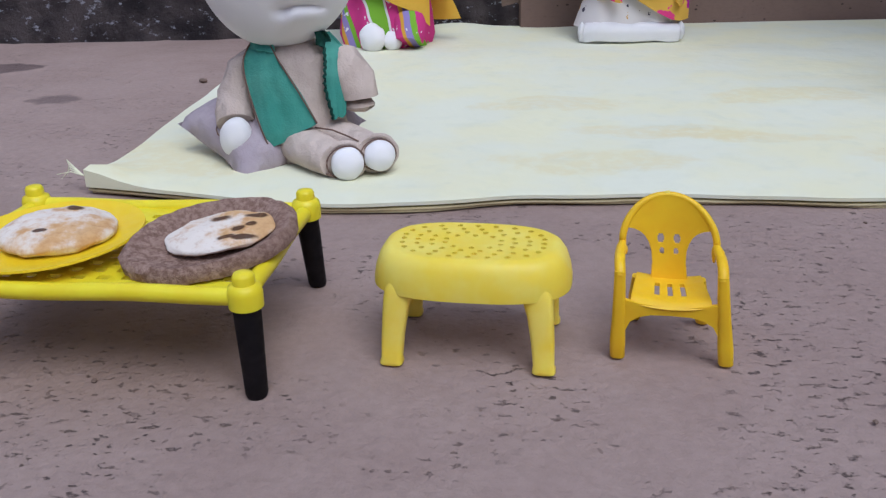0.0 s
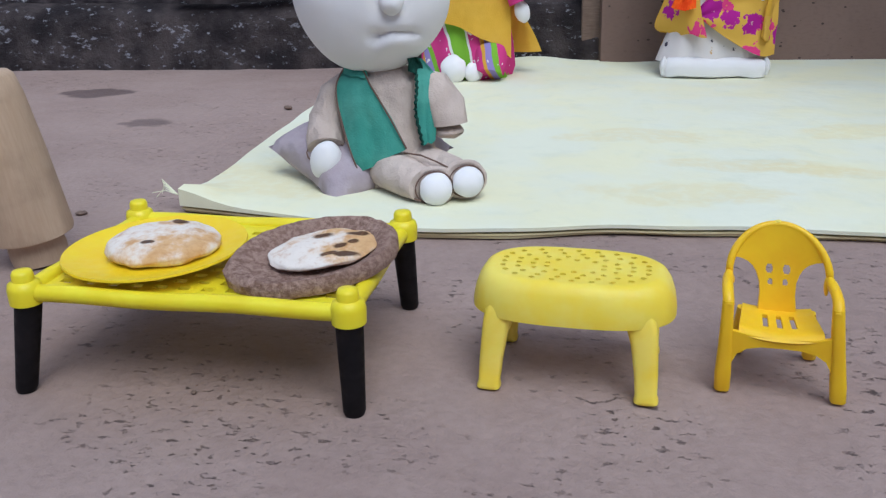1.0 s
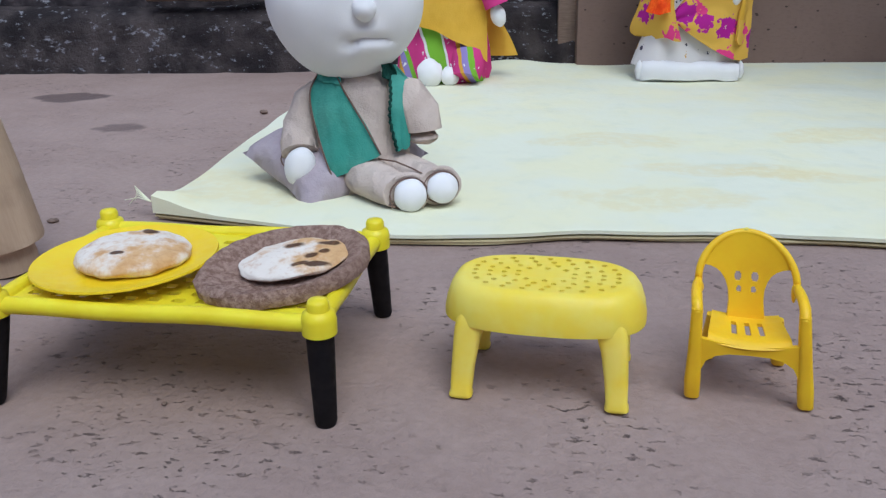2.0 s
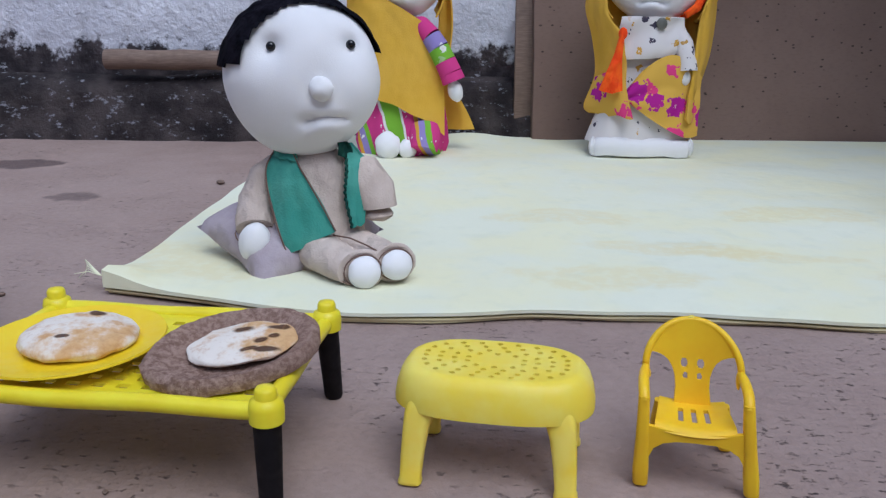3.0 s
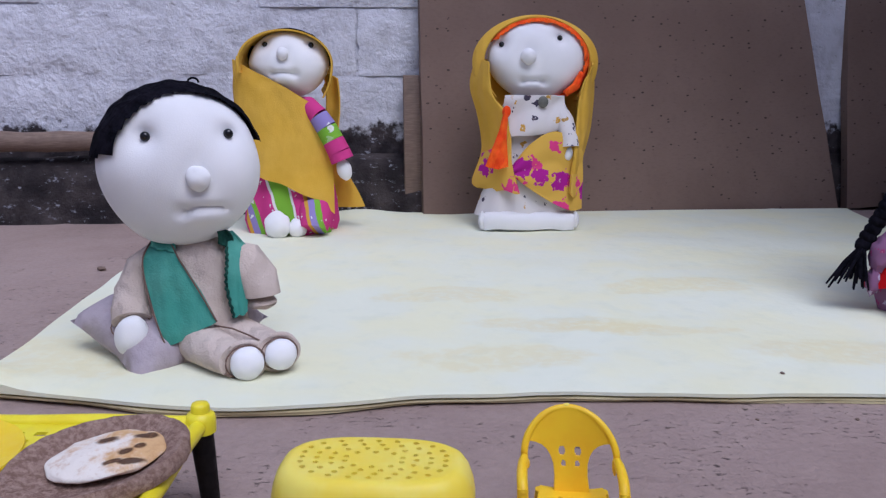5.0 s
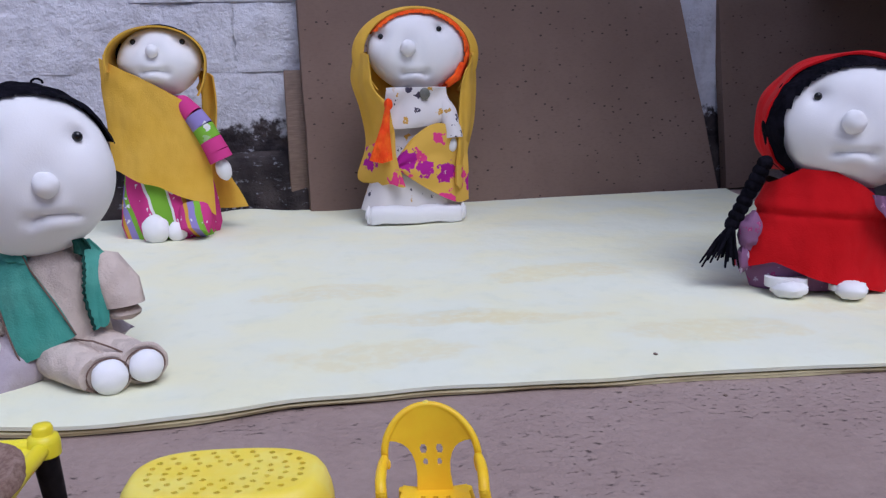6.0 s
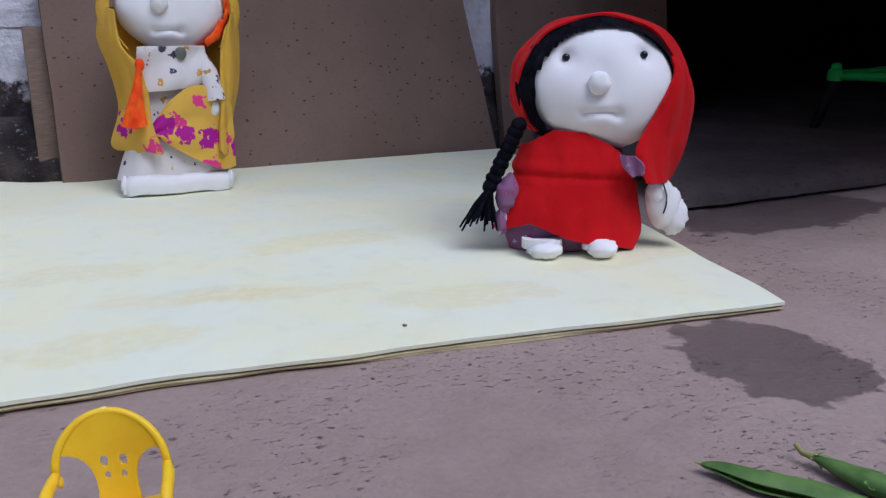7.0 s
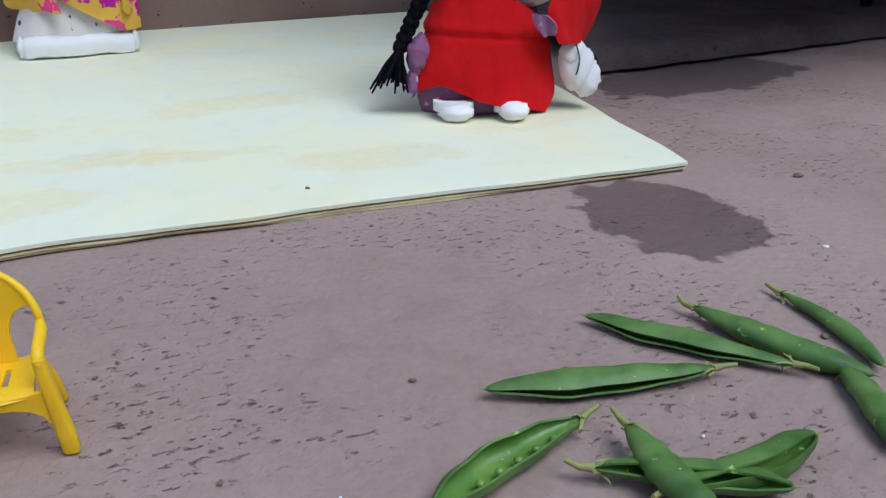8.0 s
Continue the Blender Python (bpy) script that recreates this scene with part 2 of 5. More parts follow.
def floral(name, base, blob_a, blob_b, scale, amount, size=0.30):
    """Printed cotton: coloured blots on a plain base."""
    m, t, b, co = nodes_of(name, 0.9, 0.1)
    warp = t.nodes.new("ShaderNodeVectorMath")
    warp.operation = "ADD"
    nz = t.nodes.new("ShaderNodeTexNoise")
    nz.inputs["Scale"].default_value = scale * 3
    sc = t.nodes.new("ShaderNodeVectorMath")
    sc.operation = "SCALE"
    sc.inputs["Scale"].default_value = 0.9 / scale
    t.links.new(co, nz.inputs["Vector"])
    t.links.new(nz.outputs["Color"], sc.inputs[0])
    t.links.new(co, warp.inputs[0])
    t.links.new(sc.outputs[0], warp.inputs[1])
    v = t.nodes.new("ShaderNodeTexVoronoi")
    v.inputs["Scale"].default_value = scale
    t.links.new(warp.outputs[0], v.inputs["Vector"])
    sp = t.nodes.new("ShaderNodeSeparateColor")
    t.links.new(v.outputs["Color"], sp.inputs[0])
    d = math_node(t, "MULTIPLY", ramp(t, v.outputs["Distance"], size, size + 0.05, 1, 0), ramp(t, sp.outputs[0], 1 - amount, 1 - amount + 0.02))
    blot = mix(t, ramp(t, sp.outputs[1], 0.45, 0.5), blob_a, blob_b)
    heart = ramp(t, v.outputs["Distance"], 0.08, 0.11, 1, 0)
    blot = mix(t, math_node(t, "MULTIPLY", heart, 0.6), blot, (0.75, 0.55, 0.5))
    c = mix(t, d, base, blot)
    t.links.new(c, b.inputs["Base Color"])
    bump(t, b, noise_tex(t, co, 900, 2), 0.2, 0.0006)
    return m


def patchwork():
    """Bright print of slanted green, pink, white and violet stripes."""
    m, t, b, co = nodes_of("striped_print", 0.9, 0.1)
    sx = t.nodes.new("ShaderNodeSeparateXYZ")
    t.links.new(co, sx.inputs[0])
    run = math_node(t, "ADD", math_node(t, "MULTIPLY", sx.outputs["X"], 1 / (3.0 * U)), math_node(t, "MULTIPLY", sx.outputs["Z"], 0.30 / (3.0 * U)))
    run = math_node(t, "FRACT", math_node(t, "ADD", math_node(t, "ADD", run, math_node(t, "MULTIPLY", noise_tex(t, co, 30, 2), 0.12)), 10.27))
    cr = t.nodes.new("ShaderNodeValToRGB")
    cr.color_ramp.interpolation = "CONSTANT"
    stops = ((0.0, (0.60, 0.055, 0.24)), (0.27, (0.76, 0.75, 0.73)), (0.31, (0.22, 0.46, 0.04)), (0.54, (0.76, 0.75, 0.73)), (0.58, (0.60, 0.055, 0.24)), (0.76, (0.66, 0.36, 0.05)), (0.82, (0.30, 0.24, 0.52)), (0.92, (0.22, 0.46, 0.04)))
    el = cr.color_ramp.elements
    while len(el) < len(stops):
        el.new(0.5)
    for e, (at, col) in zip(el, stops):
        e.position = at
        e.color = (*col, 1)
    t.links.new(run, cr.inputs[0])
    c = mix(t, ramp(t, noise_tex(t, co, 120, 2), 0.64, 0.66), cr.outputs[0], (0.78, 0.77, 0.76))
    t.links.new(c, b.inputs["Base Color"])
    bump(t, b, noise_tex(t, co, 900, 2), 0.2, 0.0006)
    return m


def pod_skin(name, a, bcol, rough=0.45):
    m, t, b, co = nodes_of(name, rough, 0.45)
    c = mix(t, ramp(t, noise_tex(t, co, 55, 4), 0.35, 0.68), a, bcol)
    c = mix(t, ramp(t, noise_tex(t, co, 260, 3), 0.66, 0.72), c, tuple(min(1, v * 2.6) for v in bcol))
    t.links.new(c, b.inputs["Base Color"])
    bump(t, b, noise_tex(t, co, 230, 4), 0.25, 0.0008)
    return m


def fibre():
    """Matted brown plant fibre."""
    m, t, b, co = nodes_of("brown_fibre", 0.95, 0.1)
    c = mix(t, ramp(t, noise_tex(t, co, 420, 5, 0.7), 0.35, 0.68), (0.24, 0.145, 0.11), (0.50, 0.35, 0.28))
    c = mix(t, math_node(t, "MULTIPLY", ramp(t, noise_tex(t, co, 60, 4), 0.4, 0.7), 0.4), c, (0.36, 0.24, 0.19))
    t.links.new(c, b.inputs["Base Color"])
    bump(t, b, noise_tex(t, co, 520, 5, 0.75), 0.9, 0.002)
    return m


# near-black colour that stands in for the deep shade of the recess
M_RECESS_SHADE = plastic("recess_shade_black", (0.010, 0.008, 0.008), (0.018, 0.014, 0.013), 0.9)
M_SILL = sill_clay()
M_GROUND, M_QUILT, M_WASH, M_SOOT, M_BOARD, M_BREAD = clay_ground(), mat_cloth(), whitewash(), sooty(), chipboard(), bread_crust("scorched_bread", ((0.05, 0.25, 0.17, 0.11), (0.62, 0.18, 0.17, 0.12), (0.30, -0.18, 0.13, 0.10), (0.50, -0.12, 0.10, 0.07), (0.10, -0.40, 0.14, 0.07), (0.36, -0.46, 0.2, 0.06)), 0)
M_BREAD_B = bread_crust("puffed_bread", ((0.18, 0.50, 0.15, 0.12), (-0.1, -0.45, 0.12, 0.05)), 1)
M_YELLOW = plastic("lemon_plastic", (0.82, 0.68, 0.008), (0.86, 0.76, 0.02), 0.40, 0.15)
M_CHAIR = plastic("golden_plastic", (0.90, 0.54, 0.003), (0.93, 0.60, 0.005), 0.45, 0.15)
M_STOOL = plastic("pale_yellow_plastic", (0.93, 0.69, 0.05), (0.95, 0.77, 0.13), 0.45, 0.3)
M_PLATE = plastic("plate_plastic", (0.90, 0.62, 0.003), (0.92, 0.68, 0.006), 0.4, 0.1)
M_GREEN = plastic("green_plastic", (0.02, 0.42, 0.06), (0.03, 0.5, 0.08), 0.4)
M_BLACK = plastic("black_plastic", (0.006, 0.005, 0.006), (0.010, 0.008, 0.009), 0.6)
M_BLACK.node_tree.nodes["Principled BSDF"].inputs["Specular IOR Level"].default_value = 0.2
M_WHITE = cloth("white_cotton", (0.83, 0.82, 0.81), (0.87, 0.86, 0.86), 18, 0.85, 1200, 0.16)
stuffing = M_WHITE.node_tree.nodes["Principled BSDF"]
stuffing.inputs["Subsurface Weight"].default_value, stuffing.inputs["Subsurface Scale"].default_value = 0.25, 1.0
stuffing.inputs["Subsurface Radius"].default_value = (0.006, 0.006, 0.006)
M_BEIGE = cloth("beige_cotton", (0.56, 0.46, 0.39), (0.64, 0.54, 0.47), 40, 0.9, 900, 0.9)
M_MAUVE = cloth("mauve_cotton", (0.40, 0.34, 0.37), (0.46, 0.40, 0.43), 40, 0.9)
M_TEAL = cloth("teal_felt", (0.07, 0.30, 0.235), (0.115, 0.38, 0.30), 40, 0.92)
M_MUSTARD = cloth("mustard_cotton", (0.68, 0.40, 0.04), (0.74, 0.45, 0.06), 26, 0.9)
M_RED = cloth("red_cotton", (0.50, 0.003, 0.005), (0.58, 0.005, 0.008), 30, 0.9)
M_HAIR = cloth("black_wool", (0.005, 0.005, 0.008), (0.010, 0.009, 0.014), 90, 0.9, 500, 0.6)
M_HAIR.node_tree.nodes["Principled BSDF"].inputs["Specular IOR Level"].default_value = 0.03
M_ORANGE = cloth("orange_wool", (0.92, 0.07, 0.006), (0.95, 0.13, 0.008), 90, 0.85, 500, 0.6)
M_LILAC = floral("lilac_print", (0.25, 0.12, 0.22), (0.5, 0.42, 0.55), (0.35, 0.06, 0.18), 160, 0.6)
M_PRINT = floral("white_print", (0.74, 0.70, 0.68), (0.07, 0.06, 0.09), (0.62, 0.36, 0.06), 95, 0.62, 0.27)
M_FLOWER = floral("flowered_mustard", (0.70, 0.43, 0.07), (0.40, 0.02, 0.28), (0.72, 0.06, 0.24), 50, 0.66, 0.50)
M_PATCH = patchwork()
M_GREENP = floral("green_print", (0.22, 0.46, 0.04), (0.72, 0.74, 0.68), (0.74, 0.72, 0.70), 70, 0.5, 0.28)
M_PINKP = floral("pink_print", (0.60, 0.055, 0.24), (0.62, 0.12, 0.30), (0.72, 0.45, 0.55), 70, 0.3, 0.24)
M_LILACP = floral("violet_print", (0.30, 0.24, 0.52), (0.70, 0.68, 0.72), (0.60, 0.10, 0.28), 70, 0.5, 0.3)
M_TRIM = cloth("bottle_green_braid", (0.012, 0.05, 0.04), (0.02, 0.08, 0.06), 120)
M_LINING = cloth("yellowed_lining", (0.62, 0.54, 0.30), (0.70, 0.63, 0.38), 30)
M_BEAD = plastic("black_bead", (0.006, 0.006, 0.008), (0.01, 0.01, 0.012), 0.15)
M_BUTTON = plastic("grey_button", (0.12, 0.12, 0.10), (0.2, 0.2, 0.17), 0.4)
M_THREAD = cloth("brown_thread", (0.16, 0.10, 0.08), (0.2, 0.13, 0.1), 60)
M_WOOD = grain_wood("pale_wood", (0.50, 0.36, 0.24), (0.54, 0.40, 0.27))
M_OLDWOOD = grain_wood("old_wood", (0.16, 0.11, 0.085), (0.24, 0.17, 0.13), (0.8, 9, 9))
M_BASKET = fibre()
M_POD = pod_skin("pod_green", (0.05, 0.12, 0.018), (0.125, 0.225, 0.05), 0.5)
M_PODIN = pod_skin("pod_inside", (0.10, 0.21, 0.03), (0.19, 0.32, 0.07), 0.35)
M_STALK = pod_skin("pod_stalk", (0.24, 0.27, 0.07), (0.36, 0.34, 0.13), 0.6)

# ---- building helpers (lengths in units of U) ----
def mesh_of(name, bm, mats, smooth=True):
    bmesh.ops.recalc_face_normals(bm, faces=bm.faces)
    bm.transform(Matrix.Scale(U, 4))
    me = bpy.data.meshes.new(name)
    bm.to_mesh(me)
    bm.free()
    for m in mats if isinstance(mats, (list, tuple)) else [mats]:
        me.materials.append(m)
    for p in me.polygons:
        p.use_smooth = smooth
    if smooth:
        me.set_sharp_from_angle(angle=radians(52))
    return me


def part(name, bm, mats, parent=None, label="", smooth=True, at=None):
    ob = new(name, mesh_of(name, bm, mats, smooth))
    if parent:
        ob.parent = parent
    if at:
        ob.matrix_basis = at
    return tagged(ob, label)


def place(x, y, z=0.0, rx=0, ry=0, rz=0):
    return pose(x * U, y * U, z * U, rx, ry, rz)


def thing(name, m, label, category, group="", kind=""):
    ob = new(name)
    ob.empty_display_size = 0.01
    ob.matrix_basis = m
    return tagged(ob, label, category, group, kind)


def loft(bm, rings, mi=0, closed=True, cap=(True, True)):
    """Skins rings of points; closed: each ring runs round."""
    vs = [[bm.verts.new(p) for p in r] for r in rings]
    n = len(vs[0])
    for a, b in zip(vs, vs[1:]):
        for k in range(n if closed else n - 1):
            f = bm.faces.new((a[k], a[(k + 1) % n], b[(k + 1) % n], b[k]))
            f.material_index = mi
    for on, r in zip(cap, (vs[0], vs[-1])):
        if on and closed:
            bm.faces.new(r).material_index = mi
    return vs


def oval(cx, cy, z, rx, ry, n=28, power=2.0, a0=0.0, a1=None):
    pts = []
    steps = n if a1 is None else n + 1
    for k in range(steps):
        a = a0 + ((2 * math.pi) if a1 is None else (a1 - a0)) * k / n
        c, s = math.cos(a), math.sin(a)
        pts.append((cx + rx * math.copysign(abs(c) ** (2 / power), c), cy + ry * math.copysign(abs(s) ** (2 / power), s), z))
    return pts


def tube(bm, path, radii, mi=0, n=10, cap=True, flat=1.0):
    """A tube along path; flat squeezes it across."""
    path = [Vector(p) for p in path]
    rings = []
    for k, p in enumerate(path):
        d = (path[min(k + 1, len(path) - 1)] - path[max(k - 1, 0)]).normalized()
        side = d.cross(Vector((0, 0, 1)))
        side = side.normalized() if side.length > 1e-3 else Vector((1, 0, 0))
        up = side.cross(d)
        r = radii[k] if isinstance(radii, (list, tuple)) else radii
        rings.append([p + side * (r * math.cos(2 * math.pi * j / n)) + up * (r * flat * math.sin(2 * math.pi * j / n)) for j in range(n)])
    return loft(bm, rings, mi, True, (cap, cap))


def blob(bm, c, r, mi=0, turn=(0, 0, 0), seg=24, wob=0.0, freq=1.0):
    """A stuffed, slightly uneven ellipsoid."""
    made = bmesh.ops.create_uvsphere(bm, u_segments=seg, v_segments=max(8, seg * 2 // 3), radius=1.0)["verts"]
    m = place(0, 0, 0, *turn).to_3x3()
    for v in made:
        p = v.co.copy()
        k = 1 + wob * noise.noise(p * freq * 1.7 + Vector(c))
        v.co = Vector(c) + m @ Vector((p.x * r[0] * k, p.y * r[1] * k, p.z * r[2] * k))
    for f in {f for v in made for f in v.link_faces}:
        f.material_index = mi
    return made


def box(bm, lo, hi, mi=0, bev=0.0, seg=2):
    made = bmesh.ops.create_cube(bm, size=1.0)["verts"]
    for v in made:
        v.co = Vector([(a + b) / 2 + c * (b - a) for a, b, c in zip(lo, hi, v.co)])
    if bev:
        es = {e for v in made for e in v.link_edges}
        bmesh.ops.bevel(bm, geom=list(es), offset=bev, segments=seg, affect="EDGES", profile=0.5)
    return made


def solid(bm, thick):
    bmesh.ops.recalc_face_normals(bm, faces=bm.faces)
    bmesh.ops.solidify(bm, geom=bm.faces[:], thickness=thick)


# ---- the setting ----
def build_ground():
    bm = bmesh.new()
    xs = [-4000, -400, -120] + [-60 + 2.0 * k for k in range(61)] + [120, 400, 4000]
    ys = [-4000, -400, -80] + [-10 + 1.5 * k for k in range(51)] + [130, 400, 4000]
    vs = []
    for y in ys:
        row = []
        for x in xs:
            near = abs(x) < 61 and -11 < y < 67
            z = 0.10 * (noise.noise((x * 0.09, y * 0.09, 1.0)) - 0.35) + 0.03 * noise.noise((x * 0.4, y * 0.4, 5.0)) if near else -0.1
            row.append(bm.verts.new((x, y, min(z, 0.0))))
        vs.append(row)
    for a, b in zip(vs, vs[1:]):
        for k in range(len(a) - 1):
            bm.faces.new((a[k], a[k + 1], b[k + 1], b[k]))
    return tagged(part("ground", bm, M_GROUND), "mauve-brown dried clay floor with pits and wet patches", "ground", kind="structure")


build_ground()
WALL_TURN = 6.0  # degrees by which the back wall runs away to the right
WALL = place(0, 47.2, 0, 0, 0, WALL_TURN)


def rough_block(lx, lz, ly, seed, amp=0.12, cut=0.35, nx=14, nz=7):
    """A worn block whose front (-y) bulges and has rounded, chipped edges."""
    bm = bmesh.new()
    rows = []
    for j in range(nz + 1):
        row = []
        for i in range(nx + 1):
            u, w = i / nx, j / nz
            x, z = (u - 0.5) * lx, (w - 0.5) * lz
            e = min(u * lx, (1 - u) * lx, w * lz, (1 - w) * lz)
            y = -ly * min(1.0, (e / cut)) ** 0.5 + amp * noise.noise((x * 0.9 + seed * 7.1, z * 0.9, seed)) + amp * 0.5 * noise.noise((x * 3 + seed, z * 3, seed * 2.0))
            row.append(bm.verts.new((x + 0.12 * noise.noise((z * 2, seed, x)), min(y, 0.05), z)))
        rows.append(row)
    for a, b in zip(rows, rows[1:]):
        for k in range(nx):
            bm.faces.new((a[k], a[k + 1], b[k + 1], b[k]))
    return bm


def build_wall():
    bm = bmesh.new()
    box(bm, (-90, 0, -2), (26, 10, 110))
    wall = tagged(part("wall_north", bm, M_WASH, at=WALL, smooth=False), "whitewashed rough brick wall, damp and sooty near its foot", "wall", kind="structure")
    # unseen overhang and its far end, added to shade the recess and sill
    bm = bmesh.new()
    head = box(bm, (31, -29, 11.6), (100, 6, 110))
    for v in head:
        if v.co.x < 50 and v.co.y < 0:
            v.co.x = 23.5
    box(bm, (88, -29, -2), (100, 6, 11.6))
    tagged(part("wall_east", bm, M_WASH, at=WALL, smooth=False), "unseen whitewashed overhang added to shade the low recess", "wall", kind="structure")
    rng = random.Random(4)
    shapes = [mesh_of("brick", rough_block(10.2, 3.36, 0.06, s, 0.16, 0.9), M_WASH) for s in range(6)]
    for row in range(7):
        z0 = 3.9 + 3.42 * row
        for col in range(8 if row < 5 else 0):
            x = -44 + col * 10.35 + (5.1 if row % 2 else 0) + rng.uniform(-0.2, 0.2)
            if x > 25:
                continue
            b = new("brick", shapes[rng.randrange(6)])
            b.parent = wall
            b.matrix_basis = place(x, rng.uniform(-0.06, 0.04), z0 + 1.6, rng.uniform(-1.2, 1.2), rng.uniform(-0.8, 0.8), rng.uniform(-1.0, 1.0))
    return wall


build_wall()


def build_courtyard():
    """Plain unseen walls, added behind and beside the camera to cut low sky light."""
    for name, lo, hi in (("wall_south", (-130, -104, -2), (130, -98, 105)), ("wall_west", (-130, -98, -2), (-124, 32, 105)), ("wall_far_east", (124, -98, -2), (130, 40, 105))):
        bm = bmesh.new()
        box(bm, lo, hi)
        tagged(part(name, bm, M_WASH, smooth=False), "unseen whitewashed wall added to block low sky light", "wall", kind="structure")


build_courtyard()


def build_plinth():
    """The rough footing that stands proud of the wall."""
    bm = bmesh.new()
    rows = []
    prof = ((-1.9, -0.15), (-1.85, 0.4), (-1.7, 1.1), (-1.6, 1.9), (-1.5, 2.5), (-1.1, 2.95), (-0.4, 3.15), (0.3, 3.2))
    for k in range(161):
        x = -60 + k * 0.54
        row = []
        for j, (y, z) in enumerate(prof):
            a = 0.3 * noise.noise((x * 0.35, j * 0.4, 2.0)) + 0.2 * noise.noise((x * 1.3, j * 0.9, 7.0)) + 0.1 * noise.noise((x * 4, j * 2.0, 9.0))
            back = 1.1 * min(1.0, max(0.0, (x - 0.5) / 4))
            row.append(bm.verts.new((x, y + a + back, z + (0.5 * a if j > 1 else 0) + (0.35 * noise.noise((x * 0.12, 3.0, 1.0)) if j > 3 else 0))))
        rows.append(row)
    for a, b in zip(rows, rows[1:]):
        for j in range(len(prof) - 1):
            bm.faces.new((a[j], b[j], b[j + 1], a[j + 1]))
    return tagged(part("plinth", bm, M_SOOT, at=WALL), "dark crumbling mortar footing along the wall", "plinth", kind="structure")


build_plinth()


def build_recess():
    """A dark hollow beside the boards, with a raised clay sill."""
    bm = bmesh.new()
    nx, rows = 60, []
    for k in range(nx + 1):
        u = k / nx
        x = 24.6 + u * 66
        yf = 30.8 + (x - 24.6) * 0.115 + 0.25 * noise.noise((x * 0.5, 1.0, 0)) + 0.12 * noise.noise((x * 2.2, 4.0, 0))
        lift = 0.16 * noise.noise((x * 0.8, 0, 9.0)) + 0.1 * noise.noise((x * 2.7, 0, 2.0))
        row = [(x, yf + 0.45, -0.2), (x, yf + 0.3, 0.08), (x, yf - 0.05 + lift * 0.5, 0.14), (x, yf + 0.05 + lift, 0.42 + lift * 0.3), (x, yf + 0.25 + lift * 1.6, 0.66 + lift * 0.3), (x, yf + 0.6 + lift * 1.5, 0.84), (x, yf + 1.8, 0.92)]
        for j in range(1, 15):
            y = yf + 1.8 + j * 4.0
            row.append((x + j * 0.45 * (1 - u), y, 0.93 + 0.07 * noise.noise((x * 0.3, y * 0.3, 3.0))))
        rows.append([bm.verts.new(p) for p in row])
    for a, b in zip(rows, rows[1:]):
        for j in range(len(a) - 1):
            bm.faces.new((a[j], b[j], b[j + 1], a[j + 1]))
    tagged(part("sill", bm, M_SILL), "raised clay step with a flaking front edge", "step", kind="structure")
    # lining walls and ceiling, shade put into their black colour
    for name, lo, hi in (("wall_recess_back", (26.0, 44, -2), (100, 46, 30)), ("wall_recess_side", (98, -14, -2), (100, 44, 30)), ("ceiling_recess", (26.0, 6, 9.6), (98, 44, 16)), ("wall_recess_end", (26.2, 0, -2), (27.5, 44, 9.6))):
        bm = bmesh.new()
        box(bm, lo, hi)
        tagged(part(name, bm, M_RECESS_SHADE, at=WALL, smooth=False), "inside of the recess, its deep shade painted black", "wall", kind="structure")


build_recess()

# ---- boards against the wall ----
def build_board(m, w, h, th, label, seed, slant=0.0):
    bm = bmesh.new()
    n, k = 16, 14
    front, back = [], []
    for side, y in ((front, 0.0), (back, th)):
        for j in range(k + 1):
            row = []
            for i in range(n + 1):
                x, z = w * i / n, h * j / k
                ex = 0.08 * noise.noise((z * 0.8, seed, 1.0)) if i in (0, n) else 0
                ez = 0.07 * noise.noise((x * 0.8, seed, 4.0)) if j in (0, k) else 0
                x = x * (1 - slant * z / h)
                row.append(bm.verts.new((x + ex, y + 0.04 * noise.noise((x * 0.2, z * 0.2, seed)), z + ez)))
            side.append(row)
    for side in (front, back):
        for a, b in zip(side, side[1:]):
            for i in range(n):
                bm.faces.new((a[i], a[i + 1], b[i + 1], b[i]))
    rim = lambda s: s[0] + [r[-1] for r in s[1:]] + s[-1][-2::-1] + [r[0] for r in s[-2:0:-1]]  # noqa: E731
    a, b = rim(front), rim(back)
    for i in range(len(a)):
        bm.faces.new((a[i], a[(i + 1) % len(a)], b[(i + 1) % len(a)], b[i]))
    return tagged(part("board", bm, M_BOARD, at=m, smooth=False), label, "board", "boards against the wall")


build_board(place(0.88, 44.45, 0.0, -8, 0, 8.7), 23.1, 30, 0.7, "large brown chipboard panel with dark specks leaning on the wall", 1.0, 0.25)
build_board(place(24.4, 48.4, 0.05, -6, -2, 9), 12.6, 28, 0.6, "brown chipboard panel leaning beside the dark recess", 2.0)
build_board(place(-40.0, 42.0, 0.0, -7, 0, 6), 8.8, 24, 0.6, "grey-brown board leaning on the wall's footing", 3.0)


def build_lath():
    bm = bmesh.new()
    box(bm, (0, 0, 0), (2.0, 0.3, 7.3), 0, 0.05)
    return tagged(part("lath", bm, M_OLDWOOD, at=place(-0.1, 45.3, 0.0, -5, 0, 8)), "short weathered wooden lath standing behind the panel", "lath")


build_lath()


def build_pole():
    bm = bmesh.new()
    tube(bm, [(-8 + k, 0.03 * math.sin(k), 0.02 * math.sin(k * 1.7)) for k in range(17)], [0.5 + 0.03 * math.sin(k * 2.1) for k in range(17)], 0, 16)
    return tagged(part("pole", bm, M_OLDWOOD, at=place(-12.9, 44.5, 4.0, 0, 0, WALL_TURN)), "weathered round wooden pole lying on the footing", "pole")


build_pole()


